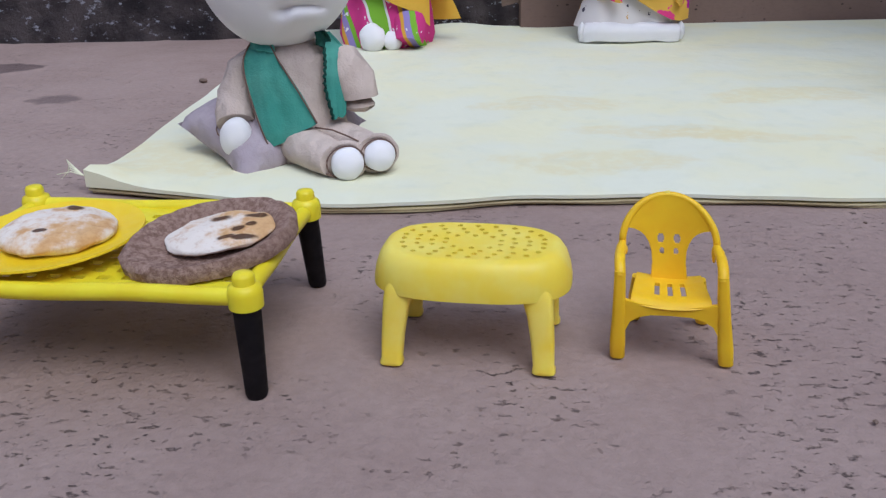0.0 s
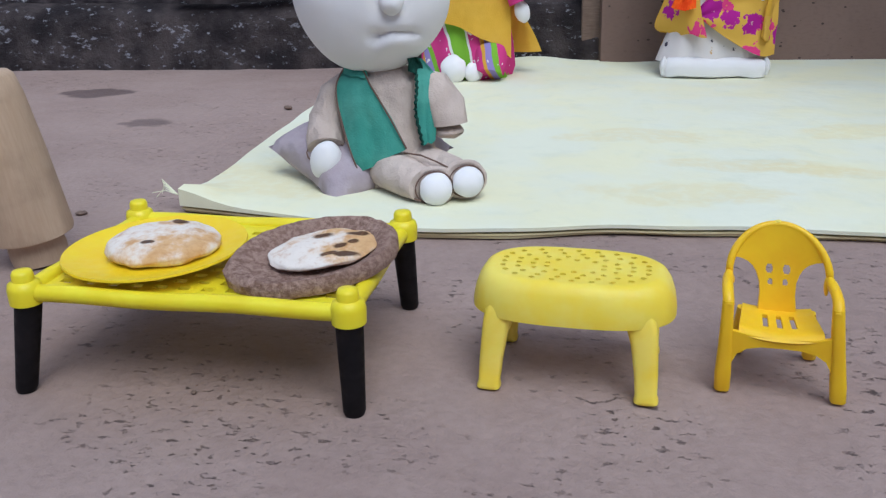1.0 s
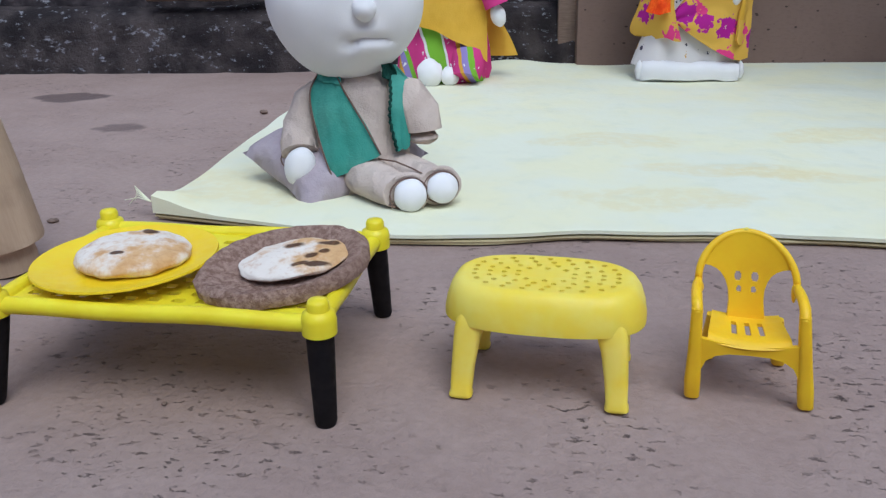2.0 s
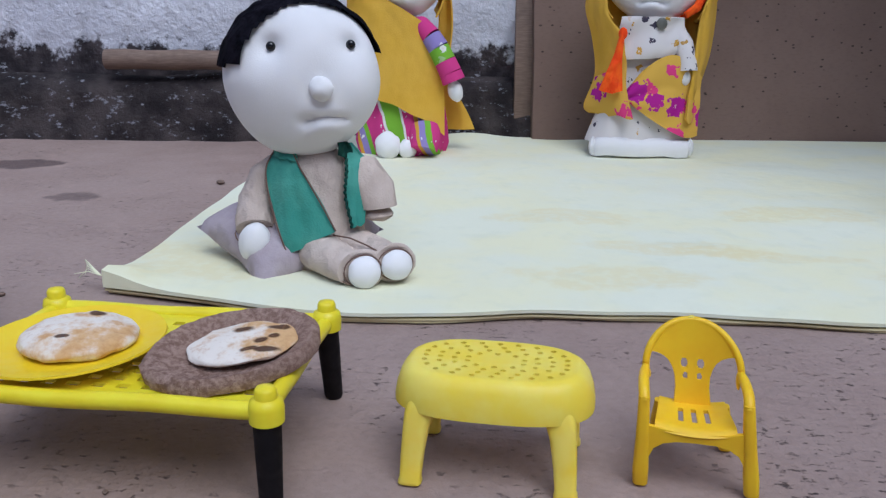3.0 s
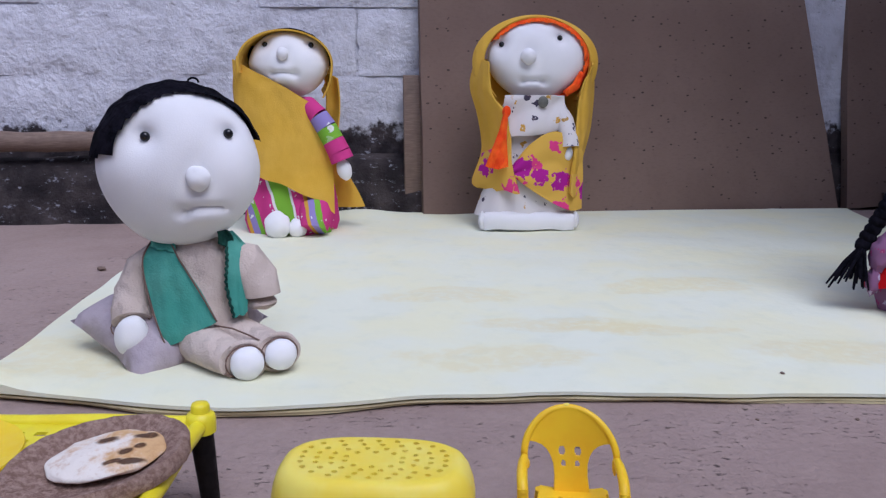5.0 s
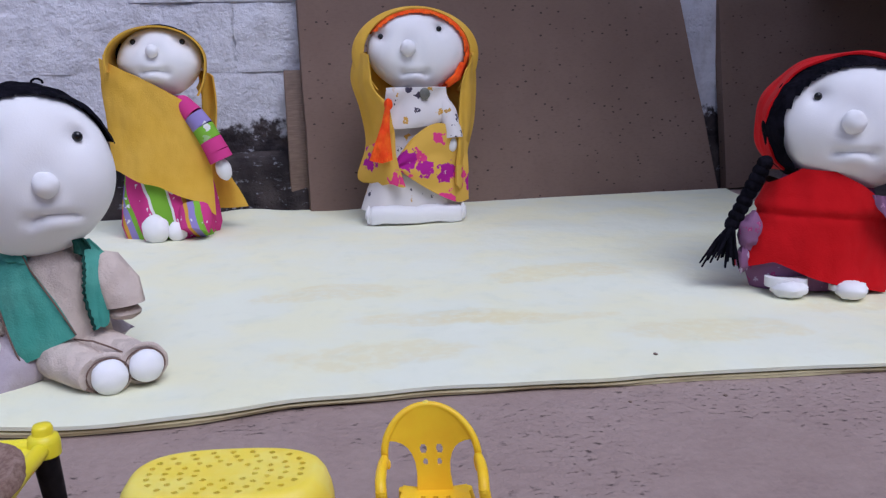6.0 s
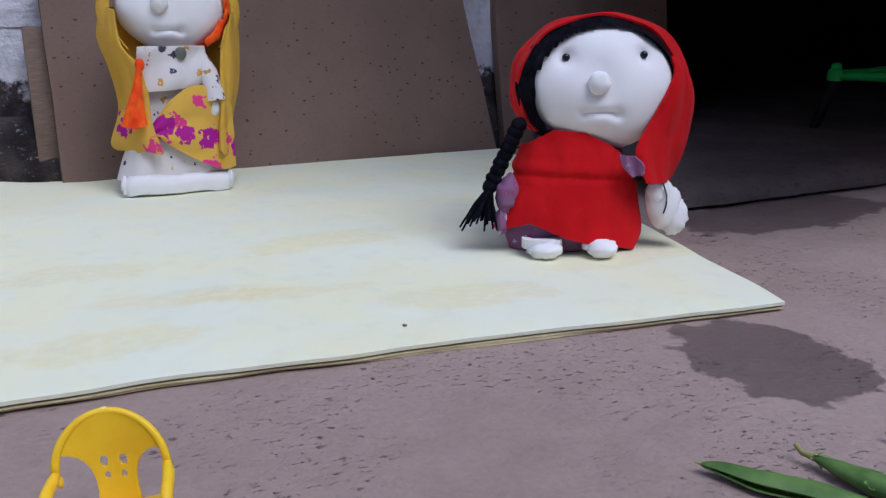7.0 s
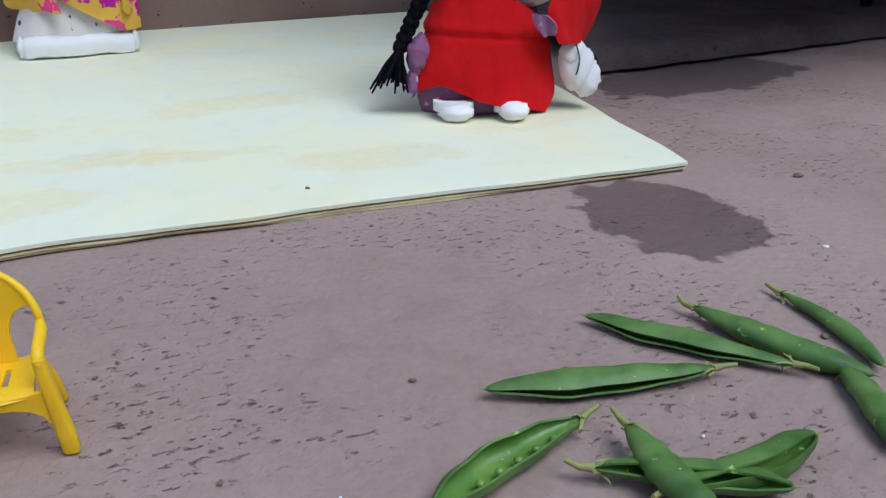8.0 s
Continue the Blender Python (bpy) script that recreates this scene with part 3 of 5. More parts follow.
# ---- folded quilt ----
def build_quilt():
    quilt = thing("quilt", place(0, 0, 0), "pale lemon-white folded cotton quilt with yellow stains", "quilt")
    corners = [Vector(p) for p in ((-9.8, 20.6), (20.35, 19.75), (23.8, 47.2), (-10.7, 44.6))]
    for layer in range(3):
        bm = bmesh.new()
        nx, ny = 64, 54
        z0, z1 = ((0.0, 0.06), (0.06, 0.13), (0.13, 0.29))[layer]
        grow = (-0.05, 0.02, 0.05)[layer]
        top, bot = [], []
        for j in range(ny + 1):
            rt, rb = [], []
            for i in range(nx + 1):
                u, v = i / nx, j / ny
                p = corners[0].lerp(corners[1], u).lerp(corners[3].lerp(corners[2], u), v)
                p = Vector((p.x, p.y))
                wave = -1.25 * math.exp(-((p.x + 3.5) / 4.2) ** 2) * (1 - v) ** 3
                p.y += wave + (0.14 * noise.noise((p.x * 0.5, layer * 0.3, 0)) - grow) * (1 - v) ** 4
                p.x += (0.16 * noise.noise((p.y * 0.4, layer * 0.3, 2)) + grow) * (u ** 6 - (1 - u) ** 6)
                e = min(u * 30, (1 - u) * 30, v * 25, (1 - v) * 25)
                puff = 0.0
                if layer == 2:
                    puff = 0.10 * noise.noise((p.x * 0.28, p.y * 0.28, 3.0)) + 0.05 * noise.noise((p.x * 0.8, p.y * 0.8, 6.0))
                    puff += 0.45 * math.exp(-((p.x + 2.4) / 1.6) ** 2 - ((p.y - 45.2) / 1.5) ** 2)
                    puff = puff * min(1, e / 0.8) + 0.03 + 0.40 * math.exp(-((p.x + 10.0) / 1.2) ** 2 - ((p.y - 20.6) / 0.9) ** 2)
                round_off = (0.0, 0.015, 0.05)[layer] * (1 - min(1, e / 0.3))
                rt.append(bm.verts.new((p.x, p.y, z1 + max(puff, -0.02) - round_off)))
                rb.append(bm.verts.new((p.x, p.y, z0 + round_off)))
            top.append(rt)
            bot.append(rb)
        for side in (top, bot):
            for a, b in zip(side, side[1:]):
                for i in range(nx):
                    bm.faces.new((a[i], a[i + 1], b[i + 1], b[i]))
        rim = lambda s: s[0] + [r[-1] for r in s[1:]] + s[-1][-2::-1] + [r[0] for r in s[-2:0:-1]]  # noqa: E731
        a, b = rim(top), rim(bot)
        for i in range(len(a)):
            bm.faces.new((a[i], a[(i + 1) % len(a)], b[(i + 1) % len(a)], b[i]))
        part("layer", bm, M_QUILT if layer == 2 else M_LINING, quilt, "" if layer == 2 else "yellowed cotton lining")
    # frayed threads at the worn corner
    for k in range(5):
        bm = bmesh.new()
        q = 0.5 + 0.35 * k
        tube(bm, [(-10.0, 20.6, 0.42), (-10.35 - 0.08 * k, 20.65 + 0.12 * k, 0.5 + 0.04 * k), (-10.6 - 0.12 * math.sin(q * 3), 20.6 + 0.1 * k, 0.38 + 0.1 * math.sin(q * 5))], [0.02, 0.014, 0.008], 0, 5)
        part("thread", bm, M_QUILT, quilt)
    return quilt


build_quilt()


# ---- toy string bed ----
def build_bed(m, mat, label, lx=2.62, ly=1.82):
    bed = thing("toy_bed", m, label, "toy bed", "toy string beds")
    z = 1.73
    for sx, sy, ex, ey in ((-1, -1, 1, -1), (-1, 1, 1, 1), (-1, -1, -1, 1), (1, -1, 1, 1)):
        bm = bmesh.new()
        a, b = Vector((sx * lx, sy * ly, z)), Vector((ex * lx, ey * ly, z))
        tube(bm, [a.lerp(b, k / 12) + Vector((0, 0, 0.015 * math.sin(k))) for k in range(13)], 0.14, 0, 12)
        part("rail", bm, mat, bed)
    for sx in (-1, 1):
        for sy in (-1, 1):
            bm = bmesh.new()
            prof = ((0.22, 1.55), (0.26, 1.57), (0.265, 1.80), (0.24, 1.90), (0.17, 1.94), (0.165, 2.05), (0.14, 2.10), (0.05, 2.12))
            loft(bm, [oval(sx * lx, sy * ly, h, r, r, 20) for r, h in prof])
            part("corner_knob", bm, mat, bed)
            bm = bmesh.new()
            prof = ((0.06, 0.0), (0.15, 0.02), (0.175, 0.09), (0.185, 0.5), (0.205, 1.2), (0.21, 1.57))
            tilt, back = (0.18 if sx < 0 else 0.0), (0.24 if sy > 0 else 0.0)
            loft(bm, [oval(sx * (lx + tilt * (1.5 - h)), sy * (ly + (tilt * 0.3 + back) * (1.5 - h)), h, r, r, 20) for r, h in prof])
            part("leg", bm, M_BLACK, bed, "matt black tapered leg")
    bm = bmesh.new()
    nx, ny = 52, 25
    grid = [[bm.verts.new((-lx + 2 * lx * i / nx, -ly + 2 * ly * j / ny, z + 0.02 - 0.05 * math.sin(math.pi * i / nx) * math.sin(math.pi * j / ny))) for i in range(nx + 1)] for j in range(ny + 1)]
    for j in range(ny):
        for i in range(nx):
            hole = j % 2 == 1 and (i + (2 if j % 4 == 3 else 0)) % 4 in (1, 2) and 1 < i < nx - 2 and 1 < j < ny - 2
            if not hole:
                bm.faces.new((grid[j][i], grid[j][i + 1], grid[j + 1][i + 1], grid[j + 1][i]))
    solid(bm, 0.06)
    part("woven_deck", bm, mat, bed, "moulded lattice deck", smooth=False)
    return bed


build_bed(place(-5.38, 13.23, -0.05, 0, 0, -0.6), M_YELLOW, "lemon-yellow plastic toy string bed on black legs")
build_bed(place(48.6, 41.7, 0.92, 0, 0, 19.3) @ Matrix.Scale(1.8, 4), M_GREEN, "green plastic toy string bed in the dark recess")


def build_plate():
    bm = bmesh.new()
    prof = ((0.02, 0.06), (0.9, 0.05), (1.05, 0.07), (1.4, 0.16), (1.51, 0.20), (1.52, 0.16), (1.4, 0.11), (1.05, 0.0), (0.02, 0.0))
    loft(bm, [oval(0, 0, h, r, r, 56) for r, h in prof], cap=(True, True))
    return tagged(part("plate", bm, M_PLATE, at=place(-6.52, 12.92, 1.80, 1.0, -1.5, 0)), "round yellow plastic toy plate lying on the bed", "plate")


build_plate()


def build_bread(m, rx, ry, h, label, seed, crust):
    bm = bmesh.new()
    made = blob(bm, (0, 0, 0), (rx, ry, h), 0, (0, 0, 0), 56, 0.05, 1.6)
    for v in made:
        v.co.z = max(v.co.z, -h * 0.45)
        v.co.z += 0.035 * noise.noise((v.co.x * 2.2 + seed, v.co.y * 2.2, seed)) + 0.02 * noise.noise((v.co.x * 6 + seed, v.co.y * 6, seed))
    return tagged(part("flatbread", bm, crust, at=m), label, "bread", "flatbreads")


build_bread(place(-6.42, 12.97, 2.00, 2, 0, 10), 0.95, 0.86, 0.26, "puffed golden-white flatbread with a burnt spot on the plate", 1.0, M_BREAD_B)


def build_basket():
    bm = bmesh.new()
    rings = []
    for r, h in ((0.02, 0.10), (0.8, 0.10), (1.15, 0.14), (1.35, 0.26), (1.55, 0.30), (1.68, 0.20), (1.66, 0.05), (1.45, 0.0), (0.02, 0.0)):
        ring = []
        for k in range(72):
            a = 2 * math.pi * k / 72
            w = 1 + 0.035 * noise.noise((math.cos(a) * 1.6, math.sin(a) * 1.6, 2.0)) + 0.02 * noise.noise((math.cos(a) * 9, math.sin(a) * 9, h * 20))
            ring.append((r * w * math.cos(a) * 0.86, r * w * math.sin(a) * 0.68, h + (0.03 * noise.noise((r * 5 * math.cos(a), r * 5 * math.sin(a), 1.0)) if r > 0.1 else 0)))
        rings.append(ring)
    loft(bm, rings)
    return tagged(part("bread_basket", bm, M_BASKET, at=place(-3.74, 12.85, 1.83, 5, -6, 35)), "dark brown woven fibre bread tray on the bed", "tray")


build_basket()
build_bread(place(-3.60, 12.85, 2.07, 5, -6, 20), 0.88, 0.66, 0.14, "thin white flatbread with scorched spots on the tray", 5.0, M_BREAD)


# ---- toy stool ----
def build_stool():
    st = thing("toy_stool", place(0.45, 13.25, 0, 0, 0, -4), "pale yellow plastic toy stool with a pierced oval top", "toy stool")
    # flat top pierced in ovals round a plain middle, running into a deep skirt
    bm = bmesh.new()
    nx, ny, ha, hb = 112, 64, 1.30, 0.74

    def squared(x, y, a, b):
        d = math.hypot(x, y)
        if d < 1e-6:
            return (0.0, 0.0)
        q = (abs(x / d) ** 2.8 + abs(y / d) ** 2.8) ** (-1 / 2.8)
        return (a * x * q, b * y * q)

    holes = []
    for k, q in enumerate((0.88, 0.70, 0.52, 0.35)):
        a, b = ha * q, hb * q
        count = int(round(math.pi * (a + b) / 0.235))
        holes += [squared(math.cos(2 * math.pi * (j + 0.5 * (k % 2)) / count), math.sin(2 * math.pi * (j + 0.5 * (k % 2)) / count), a, b) for j in range(count)]
    grid, flat = [], []
    for j in range(ny + 1):
        t = 2 * j / ny - 1
        row = [squared((2 * i / nx - 1) * math.sqrt(1 - t * t / 2), t * math.sqrt(1 - (2 * i / nx - 1) ** 2 / 2), ha, hb) for i in range(nx + 1)]
        flat.append(row)
        grid.append([bm.verts.new((x, y, 1.845 - 0.02 * (1 - (x / ha) ** 2) * (1 - (y / hb) ** 2))) for x, y in row])
    for j in range(ny):
        for i in range(nx):
            x, y = (flat[j][i][0] + flat[j + 1][i + 1][0]) / 2, (flat[j][i][1] + flat[j + 1][i + 1][1]) / 2
            if not any((x - hx) ** 2 + (y - hy) ** 2 < 0.0022 for hx, hy in holes):
                bm.faces.new((grid[j][i], grid[j][i + 1], grid[j + 1][i + 1], grid[j + 1][i]))
    loop = grid[0][:] + [r[-1] for r in grid[1:]] + grid[-1][-2::-1] + [r[0] for r in grid[-2:0:-1]]
    base = [(v.co.x / ha, v.co.y / hb) for v in loop]
    for a, b, h in ((1.35, 0.79, 1.84), (1.44, 0.88, 1.78), (1.52, 0.95, 1.66), (1.58, 1.00, 1.48), (1.61, 1.025, 1.30), (1.61, 1.025, 1.22)):
        ring = [bm.verts.new((x * a, y * b, h)) for x, y in base]
        for k in range(len(loop)):
            q = (k + 1) % len(loop)
            bm.faces.new((loop[k], loop[q], ring[q], ring[k]))
        loop = ring
    solid(bm, 0.05)
    part("seat", bm, M_STOOL, st, "pierced oval seat with a deep rounded skirt")
    for sx in (-1, 1):
        for sy in (-1, 1):
            bm = bmesh.new()
            rings = []
            for h, w, d, ox, oy in ((0.0, 0.17, 0.13, 1.23, 0.87), (0.02, 0.19, 0.15, 1.23, 0.87), (0.07, 0.185, 0.145, 1.23, 0.87), (0.10, 0.17, 0.14, 1.225, 0.865), (0.5, 0.185, 0.15, 1.20, 0.82), (0.95, 0.21, 0.165, 1.15, 0.755), (1.15, 0.235, 0.18, 1.11, 0.715), (1.3, 0.25, 0.19, 1.07, 0.68), (1.48, 0.22, 0.17, 1.0, 0.62), (1.62, 0.10, 0.10, 0.92, 0.54)):
                rings.append(oval(sx * ox, sy * oy, h, w, d, 20, 3.6))
            loft(bm, rings)
            part("leg", bm, M_STOOL, st)
    return st


build_stool()


# ---- toy armchair ----
def build_chair():
    ch = thing("toy_chair", place(3.71, 13.24, 0, 0, 0, -6), "golden-yellow plastic toy garden armchair with a pierced back", "toy chair")
    # seat with three slots and a rolled front lip
    bm = bmesh.new()
    nx, ny = 28, 14
    g = []
    for j in range(ny + 1):
        v = j / ny
        half = 0.62 - 0.10 * v
        g.append([bm.verts.new(((2 * i / nx - 1) * half, -0.50 + 1.15 * v - 0.06 * (1 - (2 * i / nx - 1) ** 2) * (1 - v), 1.09 - 0.07 * v - (0.10 * (1 - j / 2) ** 2 if j < 2 else 0) + 0.05 * (2 * i / nx - 1) ** 2)) for i in range(nx + 1)])
    for j in range(ny):
        for i in range(nx):
            if 4 <= j <= 9 and i in (8, 9, 13, 14, 18, 19):
                continue
            bm.faces.new((g[j][i], g[j][i + 1], g[j + 1][i + 1], g[j + 1][i]))
    solid(bm, 0.06)
    part("seat", bm, M_CHAIR, ch)
    # fan-shaped back panel, waisted below, with four eyes
    bm = bmesh.new()
    nx, ny = 96, 90
    rows = []
    for j in range(ny + 1):
        h = 1.0 + 1.44 * j / ny
        splat = float(np.interp(h, (1.0, 1.3, 1.5, 1.65, 1.76, 1.84, 1.90, 1.95), (0.30, 0.275, 0.285, 0.33, 0.39, 0.47, 0.58, 0.78)))
        half = min(splat, 0.755 * math.sqrt(max(0.004, 1 - (max(0.0, h - 1.68) / 0.765) ** 2)))
        row = []
        for i in range(nx + 1):
            x = max(-half, min(half, -0.76 + 1.52 * i / nx))
            row.append((x, 0.60 + 0.14 * (h - 1.0) - 0.16 * (x / 0.7) ** 2, h))
        rows.append(row)
    pts = {}

    def vert(j, i):
        key = tuple(round(q, 4) for q in rows[j][i])
        if key not in pts:
            pts[key] = bm.verts.new(rows[j][i])
        return pts[key]

    for j in range(ny):
        for i in range(nx):
            x, h = -0.76 + 1.52 * (i + 0.5) / nx, 1.0 + 1.44 * (j + 0.5) / ny
            if any(((abs(x) - ex) / rx) ** 2 + ((h - eh) / rh) ** 2 < 1 for ex, eh, rx, rh in ((0.135, 1.72, 0.062, 0.085), (0.115, 1.50, 0.042, 0.06))):
                continue
            quad = list(dict.fromkeys((vert(j, i), vert(j, i + 1), vert(j + 1, i + 1), vert(j + 1, i))))
            if len(quad) > 2 and abs(rows[j][i + 1][0] - rows[j][i][0]) + abs(rows[j + 1][i + 1][0] - rows[j + 1][i][0]) > 1e-3:
                bm.faces.new(quad)
    solid(bm, 0.06)
    part("backrest", bm, M_CHAIR, ch, "fan-shaped back panel with four small holes")
    # thin rolled hoop over the back, widening into flat arms
    bm = bmesh.new()
    path = []
    for k in range(41):
        a = math.pi * k / 40
        path.append((0.745 * math.cos(a), 0.60 + 0.20 * math.sin(a) - 0.16 * math.cos(a) ** 2, 1.70 + 0.745 * math.sin(a)))
    ahead = [(0.77, -0.46, 1.50), (0.775, -0.42, 1.60), (0.78, -0.28, 1.66), (0.78, 0.0, 1.67), (0.765, 0.25, 1.67)]
    path = ahead + path + [(-x, y, z) for x, y, z in reversed(ahead)]
    tube(bm, path, [0.085 if q[1] < 0.4 else 0.06 for q in path], 0, 10, True, 1.0)
    part("hoop", bm, M_CHAIR, ch, "rolled back rim running into both arms")
    # nub left from the mould
    bm = bmesh.new()
    blob(bm, (-0.02, 0.80, 2.49), (0.06, 0.04, 0.03), 0, (0, 0, 0), 10, 0.3)
    part("nub", bm, M_STOOL, ch, "pale moulding nub")
    for sx in (-1, 1):
        bm = bmesh.new()
        rings = []
        for h, x, y, w, d in ((0.0, 0.85, -0.46, 0.10, 0.08), (0.03, 0.85, -0.46, 0.12, 0.09), (0.30, 0.84, -0.45, 0.125, 0.10), (0.8, 0.81, -0.44, 0.105, 0.13), (1.2, 0.79, -0.43, 0.095, 0.13), (1.58, 0.775, -0.42, 0.085, 0.10)):
            rings.append(oval(sx * x, y, h, w, d, 14, 3.4))
        loft(bm, rings)
        part("front_leg", bm, M_CHAIR, ch)
        bm = bmesh.new()
        rings = []
        for h, x, y, w, d in ((0.0, 0.58, 0.98, 0.10, 0.10), (0.03, 0.58, 0.98, 0.115, 0.115), (0.5, 0.55, 0.85, 0.12, 0.13), (1.02, 0.50, 0.60, 0.10, 0.10)):
            rings.append(oval(sx * x, y, h, w, d, 14, 3.0))
        loft(bm, rings)
        part("back_leg", bm, M_CHAIR, ch)
        # arched apron between seat and front leg
        bm = bmesh.new()
        loft(bm, [[(sx * x, -0.52, zt), (sx * x, -0.44, zt), (sx * x, -0.44, zb), (sx * x, -0.52, zb)] for x, zt, zb in ((0.0, 1.02, 0.86), (0.3, 1.03, 0.85), (0.5, 1.05, 0.80), (0.64, 1.08, 0.70), (0.74, 1.10, 0.48))])
        part("apron", bm, M_CHAIR, ch, smooth=False)
        # small rounded web between arm and back
        bm = bmesh.new()
        blob(bm, (sx * 0.70, 0.42, 1.58), (0.04, 0.10, 0.16 if sx > 0 else 0.08), 0, (0, 0, 0), 14)
        part("web", bm, M_CHAIR, ch)
    # the soft moulding has sagged: it leans to one side and forward
    for piece in ch.children:
        for v in piece.data.vertices:
            v.co.x -= 0.075 * v.co.z
            v.co.y -= 0.075 * v.co.z
    return ch


build_chair()


# ---- rag dolls, one sewn mesh each ----
def on_face(c, r, dx, dz, turn=0.0, out=1.0):
    y = -r[1] * math.sqrt(max(0.02, 1 - (dx / r[0]) ** 2 - (dz / r[2]) ** 2)) * out
    return Vector(c) + Vector((dx, y, dz))


def spline(pts, u):
    """A smooth run through a few (x, z) points, u from 0 to 1."""
    n = len(pts) - 1
    q = min(n - 1e-6, max(0.0, u * n))
    i = int(q)
    f = q - i
    p0, p1, p2, p3 = (pts[min(n, max(0, k))] for k in (i - 1, i, i + 1, i + 2))
    return tuple(0.5 * (2 * b + (c - a) * f + (2 * a - 5 * b + 4 * c - d) * f * f + (3 * b - a - 3 * c + d) * f ** 3) for a, b, c, d in zip(p0, p1, p2, p3))


def spline_part(pts, a, b, n=5):
    return [spline(pts, a + (b - a) * k / n) for k in range(n + 1)]


def face(bm, c, r, eyes, nose, mouth, white, bead, nose_r=0.28, taper=0.1, chin=0.0):
    """A stuffed head with sewn-in eyes, a tied button nose and a pinched mouth."""
    vs = blob(bm, c, r, white, (0, 0, 0), 108, 0.03, 0.8)
    for v in vs:
        low = max(0.0, (c[2] - v.co.z) / r[2])
        v.co.x = c[0] + (v.co.x - c[0]) * (1 - taper * low ** 1.4) + chin * low ** 1.5
    spots = [(on_face(c, r, dx, dz), 0.26, 0.20) for dx, dz in eyes] + [(on_face(c, r, dx, dz), 0.62, 0.16) for dx, dz in eyes]
    tip = on_face(c, r, *nose)
    spots += [(tip, nose_r * 1.35, 0.16), (tip + Vector((0, 0, 0.5)), 0.5, 0.08)]
    m = on_face(c, r, *mouth)
    spots += [(m + Vector((q, 0, -0.08)), 0.20, 0.17) for q in (-0.52, 0.52)]
    for v in vs:
        if v.co.y > c[1]:
            continue
        for p, rad, depth in spots:
            d = (v.co - p).length
            if d < rad * 2.6:
                v.co.y += depth * math.exp(-(d / rad) ** 2)
        dx = v.co.x - m.x
        dz = v.co.z - m.z + 0.30 * dx * dx
        if abs(dx) < 0.95 and abs(dz) < 0.9:
            wide = math.exp(-(dx / 0.50) ** 4)
            v.co.y += wide * (0.17 * math.exp(-(dz / 0.075) ** 2) - 0.13 * math.exp(-((dz + 0.28) / 0.24) ** 2) - 0.04 * math.exp(-((dz - 0.22) / 0.16) ** 2))
    blob(bm, tip + Vector((0, 0.02, 0.02)), (nose_r, nose_r * 0.95, nose_r * 1.02), white, (0, 0, 0), 20, 0.12)
    for dx, dz in eyes:
        blob(bm, on_face(c, r, dx, dz) + Vector((0, 0.24, 0)), (0.125, 0.1, 0.125), bead, (0, 0, 0), 12)


def hair_cap(bm, c, r, mi, keep, grow=1.06, seg=96):
    made = blob(bm, c, [a * grow for a in r], mi, (0, 0, 0), seg, 0.03, 3.0)
    gone = []
    for v in made:
        n = Vector([(v.co[k] - c[k]) / r[k] for k in range(3)])
        if not keep(n):
            gone.append(v)
    bmesh.ops.delete(bm, geom=gone, context="VERTS")


def doll_object(bm, mats, m, label):
    return tagged(part("rag_doll", bm, mats, at=m), label, "doll", "rag dolls")


def sheet(bm, fn, nu, nv, mi, thick=0.06):
    """A cloth sheet from fn(u, v), given thickness."""
    before = set(bm.faces)
    g = [[bm.verts.new(fn(i / nu, j / nv)) for i in range(nu + 1)] for j in range(nv + 1)]
    fs = []
    for j in range(nv):
        for i in range(nu):
            f = bm.faces.new((g[j][i], g[j][i + 1], g[j + 1][i + 1], g[j + 1][i]))
            f.material_index = mi
            fs.append(f)
    bmesh.ops.recalc_face_normals(bm, faces=fs)
    bmesh.ops.solidify(bm, geom=fs, thickness=thick)
    for f in set(bm.faces) - before:
        f.material_index = mi


def strip(bm, left, right, y_of, nu, nv, mi, thick=0.06, wave=0.05, seed=0.0, hem=0.0):
    """A cloth panel between two side edges (x, z), laid on the depth y_of(x, z, u, v)."""
    def fn(u, v):
        a, b = spline(left, v), spline(right, v)
        x, z = a[0] + (b[0] - a[0]) * u, a[1] + (b[1] - a[1]) * u
        fold = wave * (math.sin(7 * u + 3 * v + seed) + 1.6 * noise.noise((x * 0.9 + seed, z * 0.45, seed)))
        return (x, y_of(x, z, u, v) - abs(fold), z + hem * math.sin(11 * u + seed) * v ** 6)
    sheet(bm, fn, nu, nv, mi, thick)


